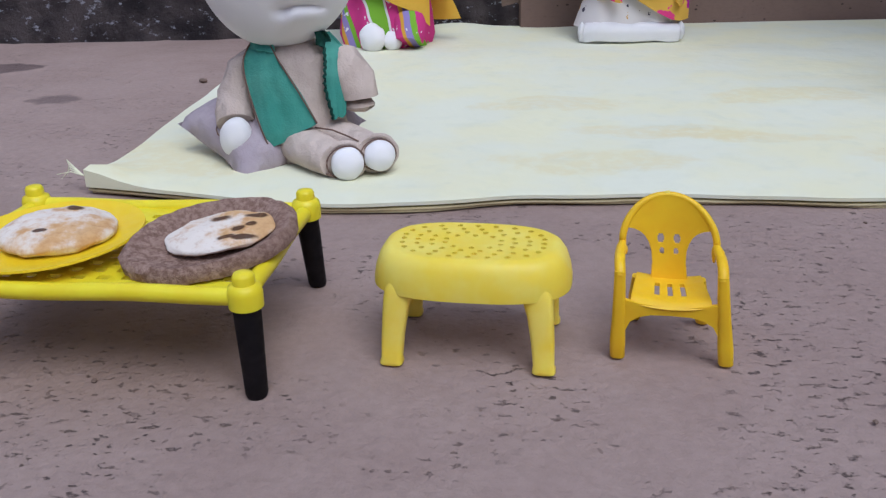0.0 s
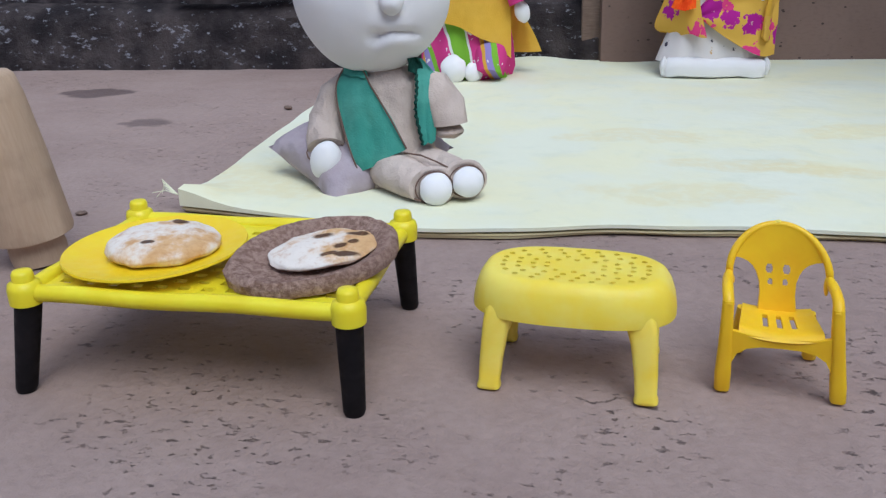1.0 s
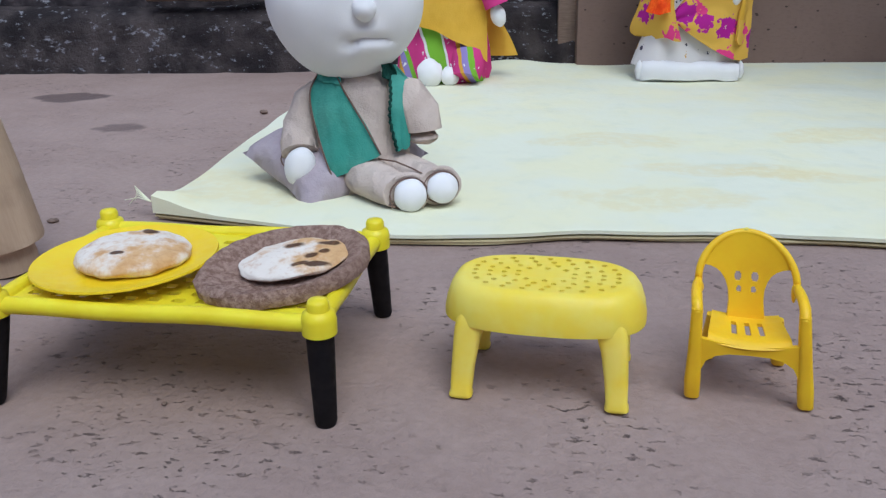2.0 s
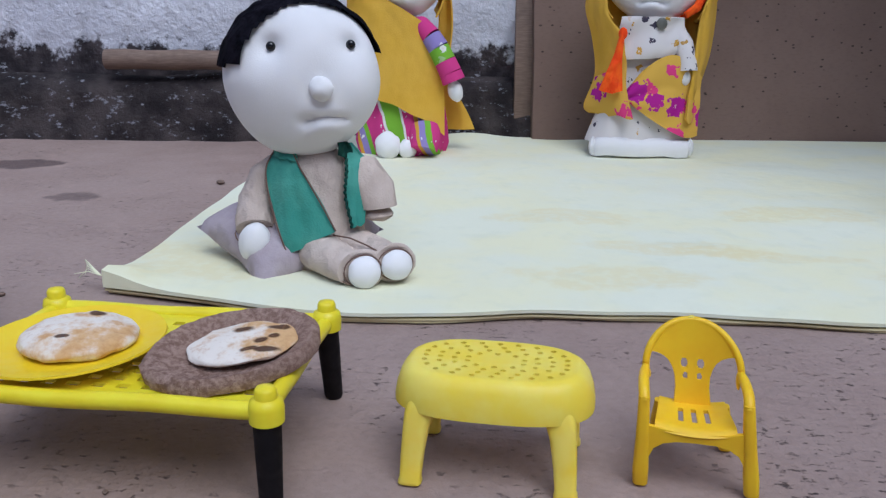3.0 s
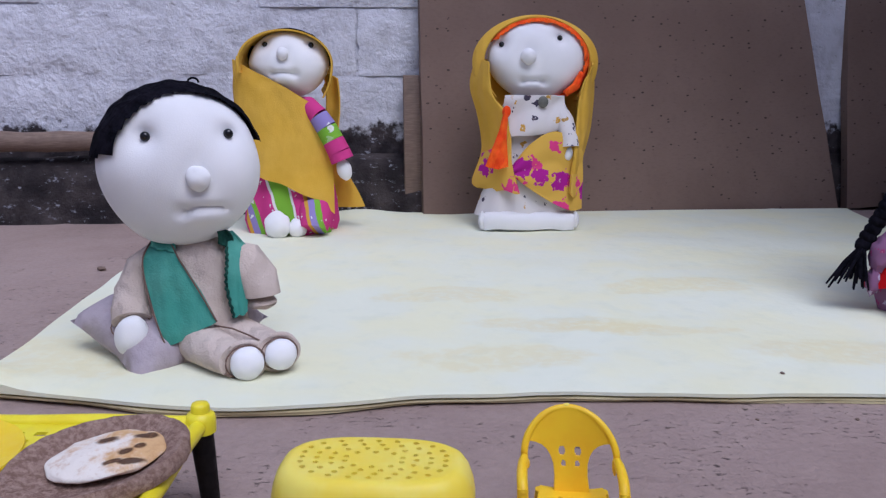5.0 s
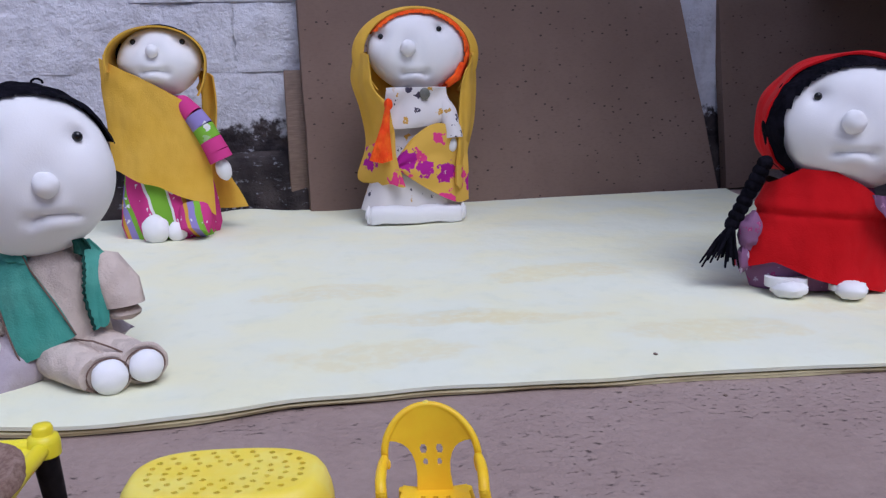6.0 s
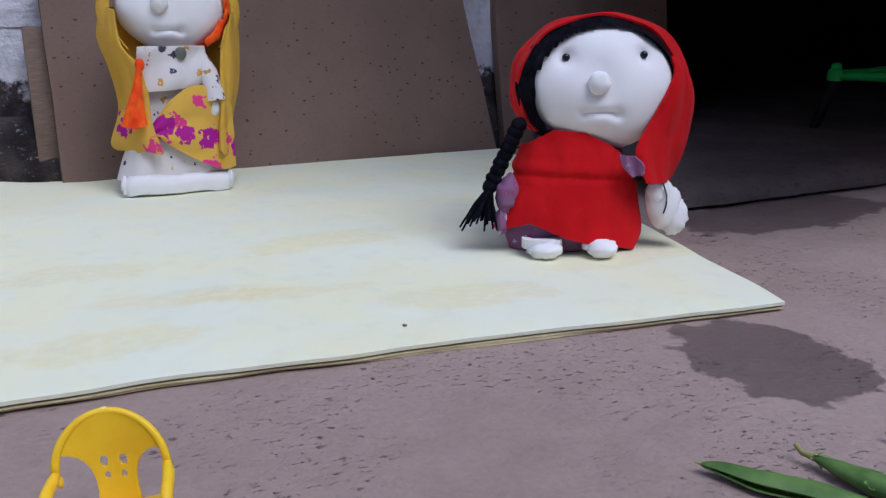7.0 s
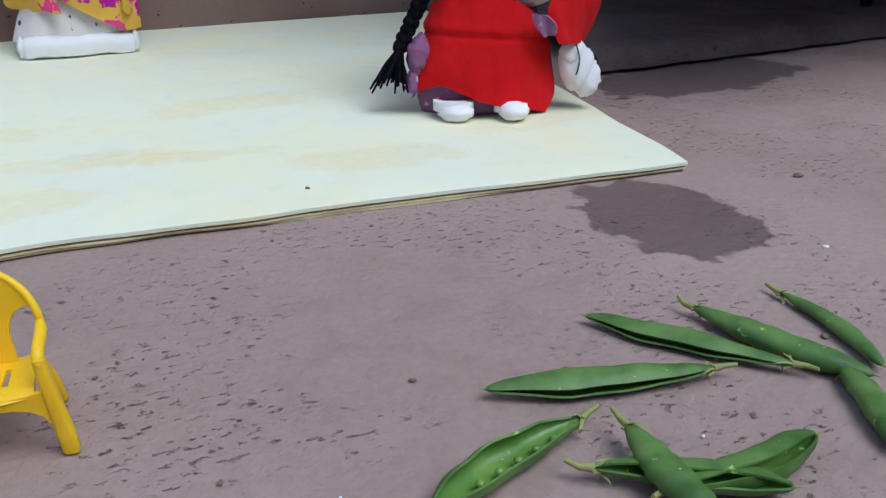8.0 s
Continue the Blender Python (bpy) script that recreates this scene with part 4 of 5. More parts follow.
def build_boy():
    bm = bmesh.new()
    W, H, B, T, E, S, D = range(7)  # white, hair, beige, teal, bead, thread, dark trim
    c, r = (-0.28, 0.1, 5.02), (2.07, 1.5, 2.05)
    face(bm, c, r, ((-0.46, 0.86), (1.44, 0.90)), (0.84, -0.14), (0.92, -0.86), W, E, 0.30, 0.08)
    hair_cap(bm, c, r, H, lambda n: n.z > 0.22 + 0.08 * n.x and (0.29 * n.x - 0.957 * n.y < 0.05 or (0.957 * n.x + 0.29 * n.y - 0.10) ** 2 + n.z ** 2 > 0.84))
    for x, z in ((-1.3, 6.75), (0.2, 7.14)):
        tube(bm, [(x + 0.14 * math.cos(a / 5 * math.pi), 0.1, z + 0.12 * math.sin(a / 5 * math.pi)) for a in range(6)], 0.03, H, 6)
    prof = ((0.05, 1.15, 0.95), (0.35, 1.35, 1.1), (0.9, 1.3, 1.1), (1.6, 1.18, 0.98), (2.3, 1.08, 0.85), (2.8, 1.0, 0.72), (3.05, 0.72, 0.55), (3.2, 0.5, 0.45))
    rings = [[(x, y + 0.02 * math.sin(3 * x + 2 * h), h) for x, y, _ in oval(0, 0.2, h, a, b, 36)] for h, a, b in prof]
    loft(bm, rings, B)

    def chest(x, z, u, v):
        k = np.interp(z, [p[0] for p in prof], [p[1] for p in prof]) * 1.2 + 0.35
        q = np.interp(z, [p[0] for p in prof], [p[2] for p in prof]) * 1.06 + 0.05
        return 0.2 - q * math.sqrt(max(0.04, 1 - (x / k) ** 2))

    left, right = ((-1.02, 3.2), (-1.18, 2.6), (-0.92, 1.6), (-0.5, 0.55)), ((-0.42, 3.12), (0.02, 2.5), (0.42, 1.85), (0.76, 1.22))
    strip(bm, left, right, chest, 16, 22, T, 0.06, 0.04, 1.0, 0.02)
    left2, right2 = ((0.84, 3.34), (0.98, 2.8), (0.98, 2.1), (1.16, 1.28)), ((1.02, 3.38), (1.42, 2.85), (1.42, 2.1), (1.44, 1.34))
    strip(bm, left2, right2, chest, 8, 22, T, 0.06, 0.05, 4.0, 0.03)

    def seam(edge, off, rad, mi, jag=0.0, n=26):
        pts = []
        for k in range(n + 1):
            x, z = spline(edge, k / n)
            x += jag * math.sin(k * 2.2)
            pts.append((x, chest(x, z, 0, 0) - off, z))
        tube(bm, pts, rad, mi, 6)

    seam(left2, 0.10, 0.04, D, 0.02, 40)
    seam(right, 0.10, 0.022, S)
    seam(left, 0.10, 0.022, S)
    # rumpled collar and frayed neck threads
    strip(bm, ((-1.05, 3.02), (-1.0, 3.4)), ((-0.3, 2.95), (-0.42, 3.3)), lambda x, z, u, v: chest(x, min(z, 3.1), u, v) - 0.06, 8, 6, T, 0.05, 0.08, 2.0)
    strip(bm, ((0.72, 3.1), (0.78, 3.45)), ((1.1, 3.05), (1.02, 3.42)), lambda x, z, u, v: chest(x, min(z, 3.1), u, v) - 0.06, 6, 6, D, 0.05, 0.08, 5.0)
    # arms
    tube(bm, [(-0.95, 0.3, 2.75), (-1.40, 0.15, 2.35), (-1.60, -0.05, 1.75), (-1.58, -0.38, 1.3), (-1.52, -0.56, 1.1)], [0.35, 0.46, 0.5, 0.52, 0.5], B, 18)
    blob(bm, (-1.45, -0.85, 0.78), (0.43, 0.40, 0.58), W, (10, 12, 0), 20, 0.06)
    tube(bm, [(0.85, 0.2, 2.75), (1.3, 0.1, 2.6), (1.62, -0.05, 2.15), (1.72, -0.1, 1.7), (1.7, -0.1, 1.5)], [0.36, 0.5, 0.56, 0.52, 0.42], B, 18)
    blob(bm, (1.70, -0.1, 1.52), (0.42, 0.42, 0.2), B, (0, 0, 0), 16, 0.15)
    # crossed-out legs with trouser cuffs and white toes
    tube(bm, [(-0.2, 0.0, 0.55), (0.35, -0.7, 0.55), (0.95, -1.3, 0.48), (1.35, -1.65, 0.45)], [0.62, 0.62, 0.55, 0.5], B, 20, True, 0.85)
    tube(bm, [(0.4, 0.2, 0.62), (1.2, -0.4, 0.66), (1.9, -0.95, 0.62), (2.2, -1.25, 0.58)], [0.6, 0.58, 0.5, 0.47], B, 20, True, 0.85)
    for x, y, h, k in ((1.66, -1.78, 0.40, 1.0), (2.42, -1.38, 0.50, 0.95)):
        blob(bm, (x, y, h), (0.43 * k, 0.34 * k, 0.42 * k), W, (0, 0, 30), 26, 0.06)
        ring = [(math.cos(q * math.pi / 14), math.sin(q * math.pi / 14)) for q in range(29)]
        tube(bm, [(x - 0.10 + 0.49 * k * e, y + 0.20 + 0.2 * k * e, h + 0.47 * k * f + 0.02 * math.sin(9 * f)) for e, f in ring], 0.075, B, 8)
        tube(bm, [(x - 0.05 + 0.45 * k * e, y + 0.08 + 0.2 * k * e, h + 0.43 * k * f) for e, f in ring], 0.02, S, 5)
    # brown seam along the trouser legs and the sleeve ends
    tube(bm, [(-0.15, -0.72, 0.30), (0.35, -1.22, 0.22), (0.9, -1.72, 0.18), (1.3, -2.0, 0.15)], 0.022, S, 5)
    tube(bm, [(0.62, -0.72, 1.05), (1.15, -1.05, 1.08), (1.62, -1.3, 0.98), (1.95, -1.42, 0.86)], 0.024, S, 5)
    tube(bm, [(-1.52 + 0.53 * math.cos(q * 0.4), -0.62 + 0.2 * math.sin(q * 0.4), 1.08 + 0.3 * math.sin(q * 0.4) - 0.1) for q in range(17)], 0.02, S, 5)
    return doll_object(bm, [M_WHITE, M_HAIR, M_BEIGE, M_TEAL, M_BEAD, M_THREAD, M_TRIM], place(-4.85, 22.7, 0.29), "white rag doll, beige clothes, green waistcoat, seated on the quilt")


build_boy()


def build_cushion():
    """A square cushion, corner forward, tilted up behind the boy doll."""
    bm = bmesh.new()
    n = 24
    for sz in (1, -1):
        g = []
        for j in range(n + 1):
            row = []
            for i in range(n + 1):
                p, q = 2 * i / n - 1, 2 * j / n - 1
                pinch = 1 - 0.10 * (1 - abs(p * q))
                fat = 0.72 * (max(0.0, 1 - p ** 4) * max(0.0, 1 - q ** 4)) ** 0.5 + 0.03 * noise.noise((p * 3, q * 3, sz))
                row.append(bm.verts.new((p * 1.95 * (pinch if abs(q) < 1 else 1), q * 1.75 * pinch, sz * max(0.0, fat))))
            g.append(row)
        for r0, r1 in zip(g, g[1:]):
            for i in range(n):
                bm.faces.new((r0[i], r0[i + 1], r1[i + 1], r1[i]))
    bmesh.ops.remove_doubles(bm, verts=bm.verts, dist=0.03)
    return tagged(part("cushion", bm, M_MAUVE, at=place(-5.75, 23.3, 1.12, 22, 2, 0) @ pose(0, 0, 0, 0, 0, 47)), "small mauve-grey stuffed cushion on the quilt", "cushion")


build_cushion()


def build_doll_back():
    """Seated against the footing, wrapped in a mustard shawl."""
    bm = bmesh.new()
    W, H, Y, P, E, L, G, K = range(8)
    c, r = (0.1, 0.8, 7.55), (1.78, 1.15, 1.46)
    face(bm, c, r, ((-0.96, 0.84), (1.06, 0.82)), (-0.10, 0.42), (-0.12, -0.36), W, E, 0.27, 0.30, 0.30)
    hair_cap(bm, c, r, H, lambda n: n.y * 0.9 + n.z * 0.35 > 0.12 and n.z > -0.1, 1.06)
    # printed dress, pleated towards the hem
    prof = ((0.0, 1.95, 1.2), (0.5, 2.1, 1.3), (1.5, 2.0, 1.25), (3.0, 1.8, 1.05), (4.5, 1.6, 0.9), (5.6, 1.3, 0.7), (6.1, 0.8, 0.5))
    rings = []
    for h, a, b in prof:
        ring = []
        for k in range(64):
            q = 2 * math.pi * k / 64
            w = 1 + (0.06 * math.sin(9 * q) if h < 2 else 0.01 * math.sin(9 * q))
            ring.append((0.05 + a * w * math.cos(q), 0.5 + 0.07 * h + b * w * math.sin(q), h))
        rings.append(ring)
    loft(bm, rings, P)

    # hood round the back of the head
    def hood(u, v):
        a = math.pi * (-0.20 + 1.25 * u)
        k = 1.0 + 0.02 * math.sin(9 * u) - 0.18 * v * v
        up = math.sin(a)
        return (0.06 + 2.02 * k * math.cos(a), 0.05 + 2.0 * v - 0.4 * max(0.0, -math.cos(a)) * (1 - v), 7.55 + (1.53 if up > 0 else 2.5) * k * up)
    sheet(bm, hood, 48, 8, Y, 0.07)

    # the shawl crosses from one side of the head over the body to the other knee
    def front(x, z, u, v):
        y = 0.62 + 0.06 * z - (1.62 - 0.05 * z) * math.sqrt(max(0.05, 1 - ((x - 0.1) / 2.75) ** 2))
        q = 1 - ((x - c[0]) / r[0]) ** 2 - ((z - c[2]) / r[2]) ** 2
        return min(y, c[1] - r[1] * math.sqrt(q) - 0.10) if q > 0 else y
    top = ((-2.36, 7.75), (-1.05, 7.12), (0.15, 6.52), (1.1, 5.95))
    low = ((-2.05, 3.1), (-1.04, 2.66), (0.05, 2.25), (1.23, 1.72), (2.15, 1.02))

    def drape(u, v):
        a, b = spline(top, u), spline(low, u)
        x = a[0] + (b[0] - a[0]) * v + 0.42 * u * u * math.sin(math.pi * v ** 0.75)
        z = a[1] + (b[1] - a[1]) * v
        fold = 0.07 * math.sin(5 * u + 4 * v) + 0.10 * noise.noise((x * 0.8, z * 0.5, 3.0))
        return (x, front(x, z, u, v) - abs(fold) - 0.05, z + 0.04 * math.sin(17 * u) * v ** 8)
    sheet(bm, drape, 44, 40, Y, 0.07)
    strip(bm, ((-2.36, 7.75), (-2.55, 6.4), (-2.35, 4.6), (-2.1, 3.1)), ((-2.1, 7.9), (-2.2, 6.4), (-2.1, 4.6), (-1.9, 3.1)), lambda x, z, u, v: 1.2 - 1.0 * u, 6, 20, Y, 0.07, 0.05, 2.0)

    # back fall of the shawl with a flared corner
    def fall(u, v):
        h = 7.2 - 6.2 * v
        x = 1.65 + 0.55 * u + 1.15 * u * max(0, v - 0.55) / 0.45 + 0.08 * math.sin(9 * v)
        return (x, 1.0 + 0.35 * math.sin(3.1 * u + 2 * v) + 0.5 * u * v, h + 0.9 * u * max(0, v - 0.6) - 0.3 * u)
    sheet(bm, fall, 12, 28, Y, 0.07)
    # sleeve in printed blocks, frayed cuff and hand
    arm = ((1.05, -0.05, 5.75), (1.5, -0.25, 5.3), (1.85, -0.36, 4.8), (2.15, -0.44, 4.25), (2.4, -0.5, 3.75), (2.55, -0.52, 3.4))
    for i, (mi, r0, r1) in enumerate(((K, 0.40, 0.44), (L, 0.44, 0.47), (G, 0.47, 0.48), (K, 0.48, 0.50), (K, 0.50, 0.52))):
        tube(bm, [arm[i], arm[i + 1]], [r0, r1], mi, 20, False)
    blob(bm, arm[0], (0.40, 0.38, 0.40), K, (0, 0, 0), 16)
    blob(bm, (2.62, -0.5, 2.98), (0.34, 0.32, 0.48), W, (0, -15, 0), 18, 0.08)
    for x, y, k in ((-0.35, -0.98, 1.0), (0.52, -0.86, 0.72)):
        blob(bm, (x, y, 0.55 * k), (0.58 * k, 0.5 * k, 0.62 * k), W, (0, 0, 0), 22, 0.12)
    tube(bm, [(1.25, -0.3, 1.2), (1.3, -0.75, 0.7), (1.25, -0.95, 0.35)], [0.75, 0.7, 0.6], P, 18)
    return doll_object(bm, [M_WHITE, M_HAIR, M_MUSTARD, M_PATCH, M_BEAD, M_LILACP, M_GREENP, M_PINKP], place(-5.2, 39.7, 0.27), "white rag doll in mustard shawl and bright striped dress, seated")


build_doll_back()


def build_doll_stand():
    """Propped upright against the large board."""
    bm = bmesh.new()
    W, H, Y, P, E, F, O, K = range(8)
    c, r = (0.38, 0.35, 7.82), (2.32, 1.15, 1.88)
    face(bm, c, r, ((-1.72, 0.66), (0.92, 0.94)), (-0.60, 0.05), (-0.32, -0.98), W, E, 0.36, 0.14)
    hair_cap(bm, c, r, O, lambda n: (n.z > 0.42 or n.x > 0.78 or (n.x > 0.3 and n.z < -0.5)) and (n.x + 0.03) ** 2 + (n.z + 0.04) ** 2 > 0.82, 1.07)
    prof = ((0.72, 2.42, 1.0), (0.85, 2.38, 1.02), (1.6, 2.1, 0.98), (3.0, 1.6, 0.9), (4.5, 1.45, 0.85), (5.6, 1.35, 0.7), (6.2, 1.0, 0.5))
    rings = []
    for h, a, b in prof:
        q = oval(-0.12 if h < 2 else 0.05, 0.3, h, a, b, 56, 3.0)
        rings.append([(x, y + (0.07 * math.sin(5 * x) if h < 2 else 0), z + (0.05 * math.sin(4 * x + 1) if h < 1 else 0)) for x, y, z in q])
    loft(bm, rings, P)
    # padded white foot band with square, puckered ends
    rings = [oval(-0.1, 0.1, h, a, b, 56, 6.0) for h, a, b in ((0.0, 2.05, 0.7), (0.05, 2.18, 0.9), (0.38, 2.24, 1.0), (0.7, 2.2, 0.98), (0.86, 2.0, 0.8))]
    loft(bm, [[(x, y + 0.05 * noise.noise((x * 2, h * 3, 1.0)), h + 0.05 * math.sin(3 * x) + 0.04 * noise.noise((x * 3, y, h))) for x, y, h in q] for q in rings], W)
    for sx in (-1, 1):
        blob(bm, (-0.1 + sx * 2.2, -0.55, 0.5), (0.16, 0.2, 0.38), W, (0, 0, 0), 12, 0.4, 2.0)

    # hood close round the head, swelling at the cheeks
    def hood(u, v):
        a = math.pi * (-0.22 + 1.44 * u)
        up = math.sin(a)
        k = 1 + 0.02 * math.sin(9 * u) + 0.20 * math.sin(math.pi * min(1.0, v * 1.2) ** 0.8)
        return (0.30 + 2.42 * k * math.cos(a), -0.15 + 1.35 * v, 7.75 + (1.98 if up > 0 else 2.6) * (1 + 0.08 * math.sin(math.pi * v)) * up)
    sheet(bm, hood, 56, 8, Y, 0.08)

    # both falls of the shawl and the flowered wrap over the front
    def wrapped(x, z, u, v):
        return 0.75 - 1.78 * math.sin(u * math.pi / 2) * (0.82 + 0.18 * v)
    left_out, left_in = ((-2.45, 7.9), (-2.72, 6.7), (-2.35, 5.28), (-2.15, 3.7), (-2.6, 2.28), (-2.35, 1.9)), ((-2.0, 7.6), (-1.85, 6.2), (-1.25, 5.4), (-1.05, 4.3), (-1.0, 3.1), (-0.66, 1.76))
    strip(bm, left_out, left_in, wrapped, 20, 34, Y, 0.08, 0.10, 1.0, 0.06)
    right_out, right_in = ((3.05, 7.9), (3.2, 6.8), (3.05, 4.75), (2.62, 2.95), (2.5, 1.3)), ((2.65, 7.4), (2.15, 6.1), (1.95, 4.6), (1.85, 3.3), (1.7, 1.7))
    strip(bm, right_out, right_in, wrapped, 18, 34, Y, 0.08, 0.09, 3.0, 0.05)
    strip(bm, left_out, right_out, lambda x, z, u, v: 0.85 + 0.25 * math.sin(math.pi * u), 24, 30, Y, 0.08, 0.05, 4.0)

    def over(x, z, u, v):
        return 0.3 - 1.36 * math.sqrt(max(0.06, 1 - ((x - 0.1) / 2.65) ** 2))
    strip(bm, ((-0.95, 2.95), (0.02, 4.10), (1.17, 4.52), (2.45, 3.6)), ((-0.86, 2.45), (0.21, 1.70), (1.66, 0.95), (2.42, 0.98)), over, 22, 32, F, 0.07, 0.10, 2.0)
    strip(bm, spline_part(left_out, 0.62, 1.0), spline_part(left_in, 0.62, 1.0), lambda x, z, u, v: wrapped(x, z, u, 0.8 + 0.2 * v) - 0.12, 16, 14, F, 0.05, 0.10, 1.0, 0.06)
    strip(bm, spline_part(right_out, 0.80, 1.0), spline_part(right_in, 0.85, 1.0), lambda x, z, u, v: wrapped(x, z, u, 0.8 + 0.2 * v) - 0.1, 10, 8, F, 0.05, 0.05, 2.0, 0.05)
    strip(bm, ((-1.25, 6.15), (-1.3, 5.3), (-1.15, 4.3)), ((1.45, 6.15), (1.5, 5.4), (1.5, 4.5)), lambda x, z, u, v: 0.2 - 1.05 * math.sqrt(max(0.06, 1 - ((x - 0.1) / 1.9) ** 2)) - 0.07 * math.sin(8 * v + 3 * u), 22, 20, P, 0.06, 0.09, 6.0)
    # arm, hand, plait and button
    tube(bm, [(1.15, -0.2, 5.7), (1.5, -0.62, 5.0), (1.68, -0.78, 4.2), (1.7, -0.8, 3.85)], [0.42, 0.42, 0.42, 0.44], P, 18)
    blob(bm, (1.62, -0.82, 3.55), (0.24, 0.22, 0.36), W, (0, 8, 0), 16, 0.08)
    for k in range(9):
        a = k / 8 - 0.5
        tube(bm, [(-1.28, -1.12, 5.35), (-1.45 + 0.12 * a, -1.28 - 0.1 * math.cos(a * 3), 4.5), (-1.72 + 0.85 * a, -1.34 - 0.12 * math.cos(a * 3), 2.85 + 0.2 * abs(a))], [0.12, 0.13, 0.11], O, 8)
    blob(bm, (-1.25, -1.08, 5.42), (0.2, 0.16, 0.26), O, (0, 0, 0), 12, 0.1)
    tube(bm, [(2.35, -0.2, 7.2), (2.05, -0.45, 6.6), (1.55, -0.45, 6.25)], [0.14, 0.2, 0.16], O, 10)
    blob(bm, (0.42, -1.02, 5.85), (0.24, 0.08, 0.27), K, (0, 0, 0), 16)
    return doll_object(bm, [M_WHITE, M_HAIR, M_MUSTARD, M_PRINT, M_BEAD, M_FLOWER, M_ORANGE, M_BUTTON], place(5.85, 40.85, 0.28, -5, 0, 4), "white rag doll in flowered mustard shawl propped against the board")


build_doll_stand()


def build_doll_red():
    bm = bmesh.new()
    W, H, R, L, E = range(5)
    c, r = (0.55, 0.6, 5.25), (2.48, 1.55, 2.06)
    face(bm, c, r, ((-1.22, 0.90), (1.25, 0.95)), (-0.32, 0.10), (-0.20, -0.76), W, E, 0.36, 0.12, 0.25)
    hair_cap(bm, c, r, H, lambda n: n.z > -0.75 and (n.y > 0.0 or (n.x - 0.06) ** 2 + (n.z + 0.05) ** 2 > 0.84), 1.06)

    # hood: a shell that hugs one cheek and stands off the other
    def hood(u, v):
        a = radians(-30 + 250 * u)
        side, up = max(0.0, math.cos(a)), max(0.0, math.sin(a))
        rim = 1.045 + 0.03 * up + 0.03 * side
        most = 1.07 + 0.05 * up + 0.30 * side ** 1.3
        k = rim + (most - rim) * math.sin(min(1, v * 1.8) * math.pi / 2) - 0.55 * max(0, v - 0.6) ** 1.2 + 0.012 * math.sin(9 * a + 4 * v)
        return (c[0] + r[0] * k * math.cos(a), 0.22 + 0.1 * side + 2.2 * v, c[2] + r[2] * k * math.sin(a))
    sheet(bm, hood, 72, 16, R, 0.07)

    # the hood's edge, pulled down over the cheek to the shoulder
    def cheek(x, z, u, v):
        q = 1 - ((x - c[0]) / r[0]) ** 2 - ((z - c[2]) / r[2]) ** 2
        y = 1.15 - 0.3 * v - (1.05 + 0.75 * v) * math.sin(u * math.pi / 2)
        return min(y, c[1] - r[1] * math.sqrt(q) - 0.12) if q > 0 else y
    strip(bm, ((3.25, 6.25), (3.85, 5.5), (3.98, 4.6), (3.62, 3.1), (3.2, 2.15)), ((2.80, 6.15), (2.85, 5.55), (2.2, 4.45), (1.45, 3.3), (1.75, 2.3)), cheek, 20, 34, R, 0.07, 0.08, 2.0)

    # cape, tucked once across, cut higher at the open side
    hs = (0.0, 0.8, 2.4, 3.2, 3.9, 4.1)
    def cape(u, v):
        a = radians(-118 + 236 * u)
        e = math.sin(a) if abs(a) < math.pi / 2 else math.copysign(1.0, a)
        top = float(np.interp(e, (-1, -0.6, 0.0, 0.45, 0.8, 1), (3.45, 3.95, 3.85, 3.45, 3.0, 2.5)))
        low = float(np.interp(e, (-1, -0.65, -0.15, 0.4, 0.8, 1), (0.80, 1.02, 0.62, 0.28, 0.06, 0.75)))
        h = top + (low - top) * v + 0.03 * math.sin(21 * u) * v ** 8
        k = float(np.interp(h, hs, (2.52, 2.42, 2.08, 1.90, 1.66, 1.5)))
        q = float(np.interp(h, hs, (1.62, 1.56, 1.40, 1.28, 1.08, 0.9)))
        w = 0.07 * math.sin(5 * a + 2 * v) * v + 0.06 * noise.noise((a * 2, h * 0.8, 5.0))
        line = 2.45 - 0.12 * e
        w += (0.07 * math.exp(-((h - line - 0.25) / 0.2) ** 2) - 0.10 * math.exp(-((h - line) / 0.10) ** 2)) * (1 - 0.6 * max(0.0, noise.noise((a * 2.5, 0, 8.0)) + 0.3))
        return (-0.42 + 0.10 * h + math.sin(a) * (k + w), 0.65 - math.cos(a) * (q + w), h)
    sheet(bm, cape, 84, 60, R, 0.08)
    loft(bm, [oval(-0.35 + 0.08 * h, 0.7, h, a, b, 36) for h, a, b in ((0.08, 1.9, 1.0), (0.6, 2.1, 1.2), (2.0, 1.85, 1.1), (3.2, 1.6, 0.95), (3.9, 1.1, 0.7))], L)
    # printed dress showing at the neck and the arm
    strip(bm, ((0.88, 3.2), (1.0, 2.8), (1.3, 2.5)), ((1.35, 3.12), (1.6, 2.85), (1.62, 2.55)), lambda x, z, u, v: -0.98, 8, 8, L, 0.06, 0.10, 2.0)
    blob(bm, (-2.40, 0.15, 1.95), (0.38, 0.4, 0.62), L, (0, 12, 0), 20, 0.3, 1.8)
    blob(bm, (-2.62, 0.1, 1.05), (0.2, 0.3, 0.42), L, (0, 0, 0), 14, 0.4, 2.0)
    # bandaged arm end with its thread loop
    blob(bm, (2.72, 0.02, 1.42), (0.58, 0.48, 0.86), W, (0, -14, 0), 28, 0.14, 1.8)
    blob(bm, (3.05, -0.02, 1.05), (0.44, 0.4, 0.6), W, (0, 10, 0), 22, 0.18, 2.2)
    blob(bm, (2.5, -0.05, 1.85), (0.42, 0.42, 0.42), W, (0, 0, 0), 20, 0.15, 2.0)
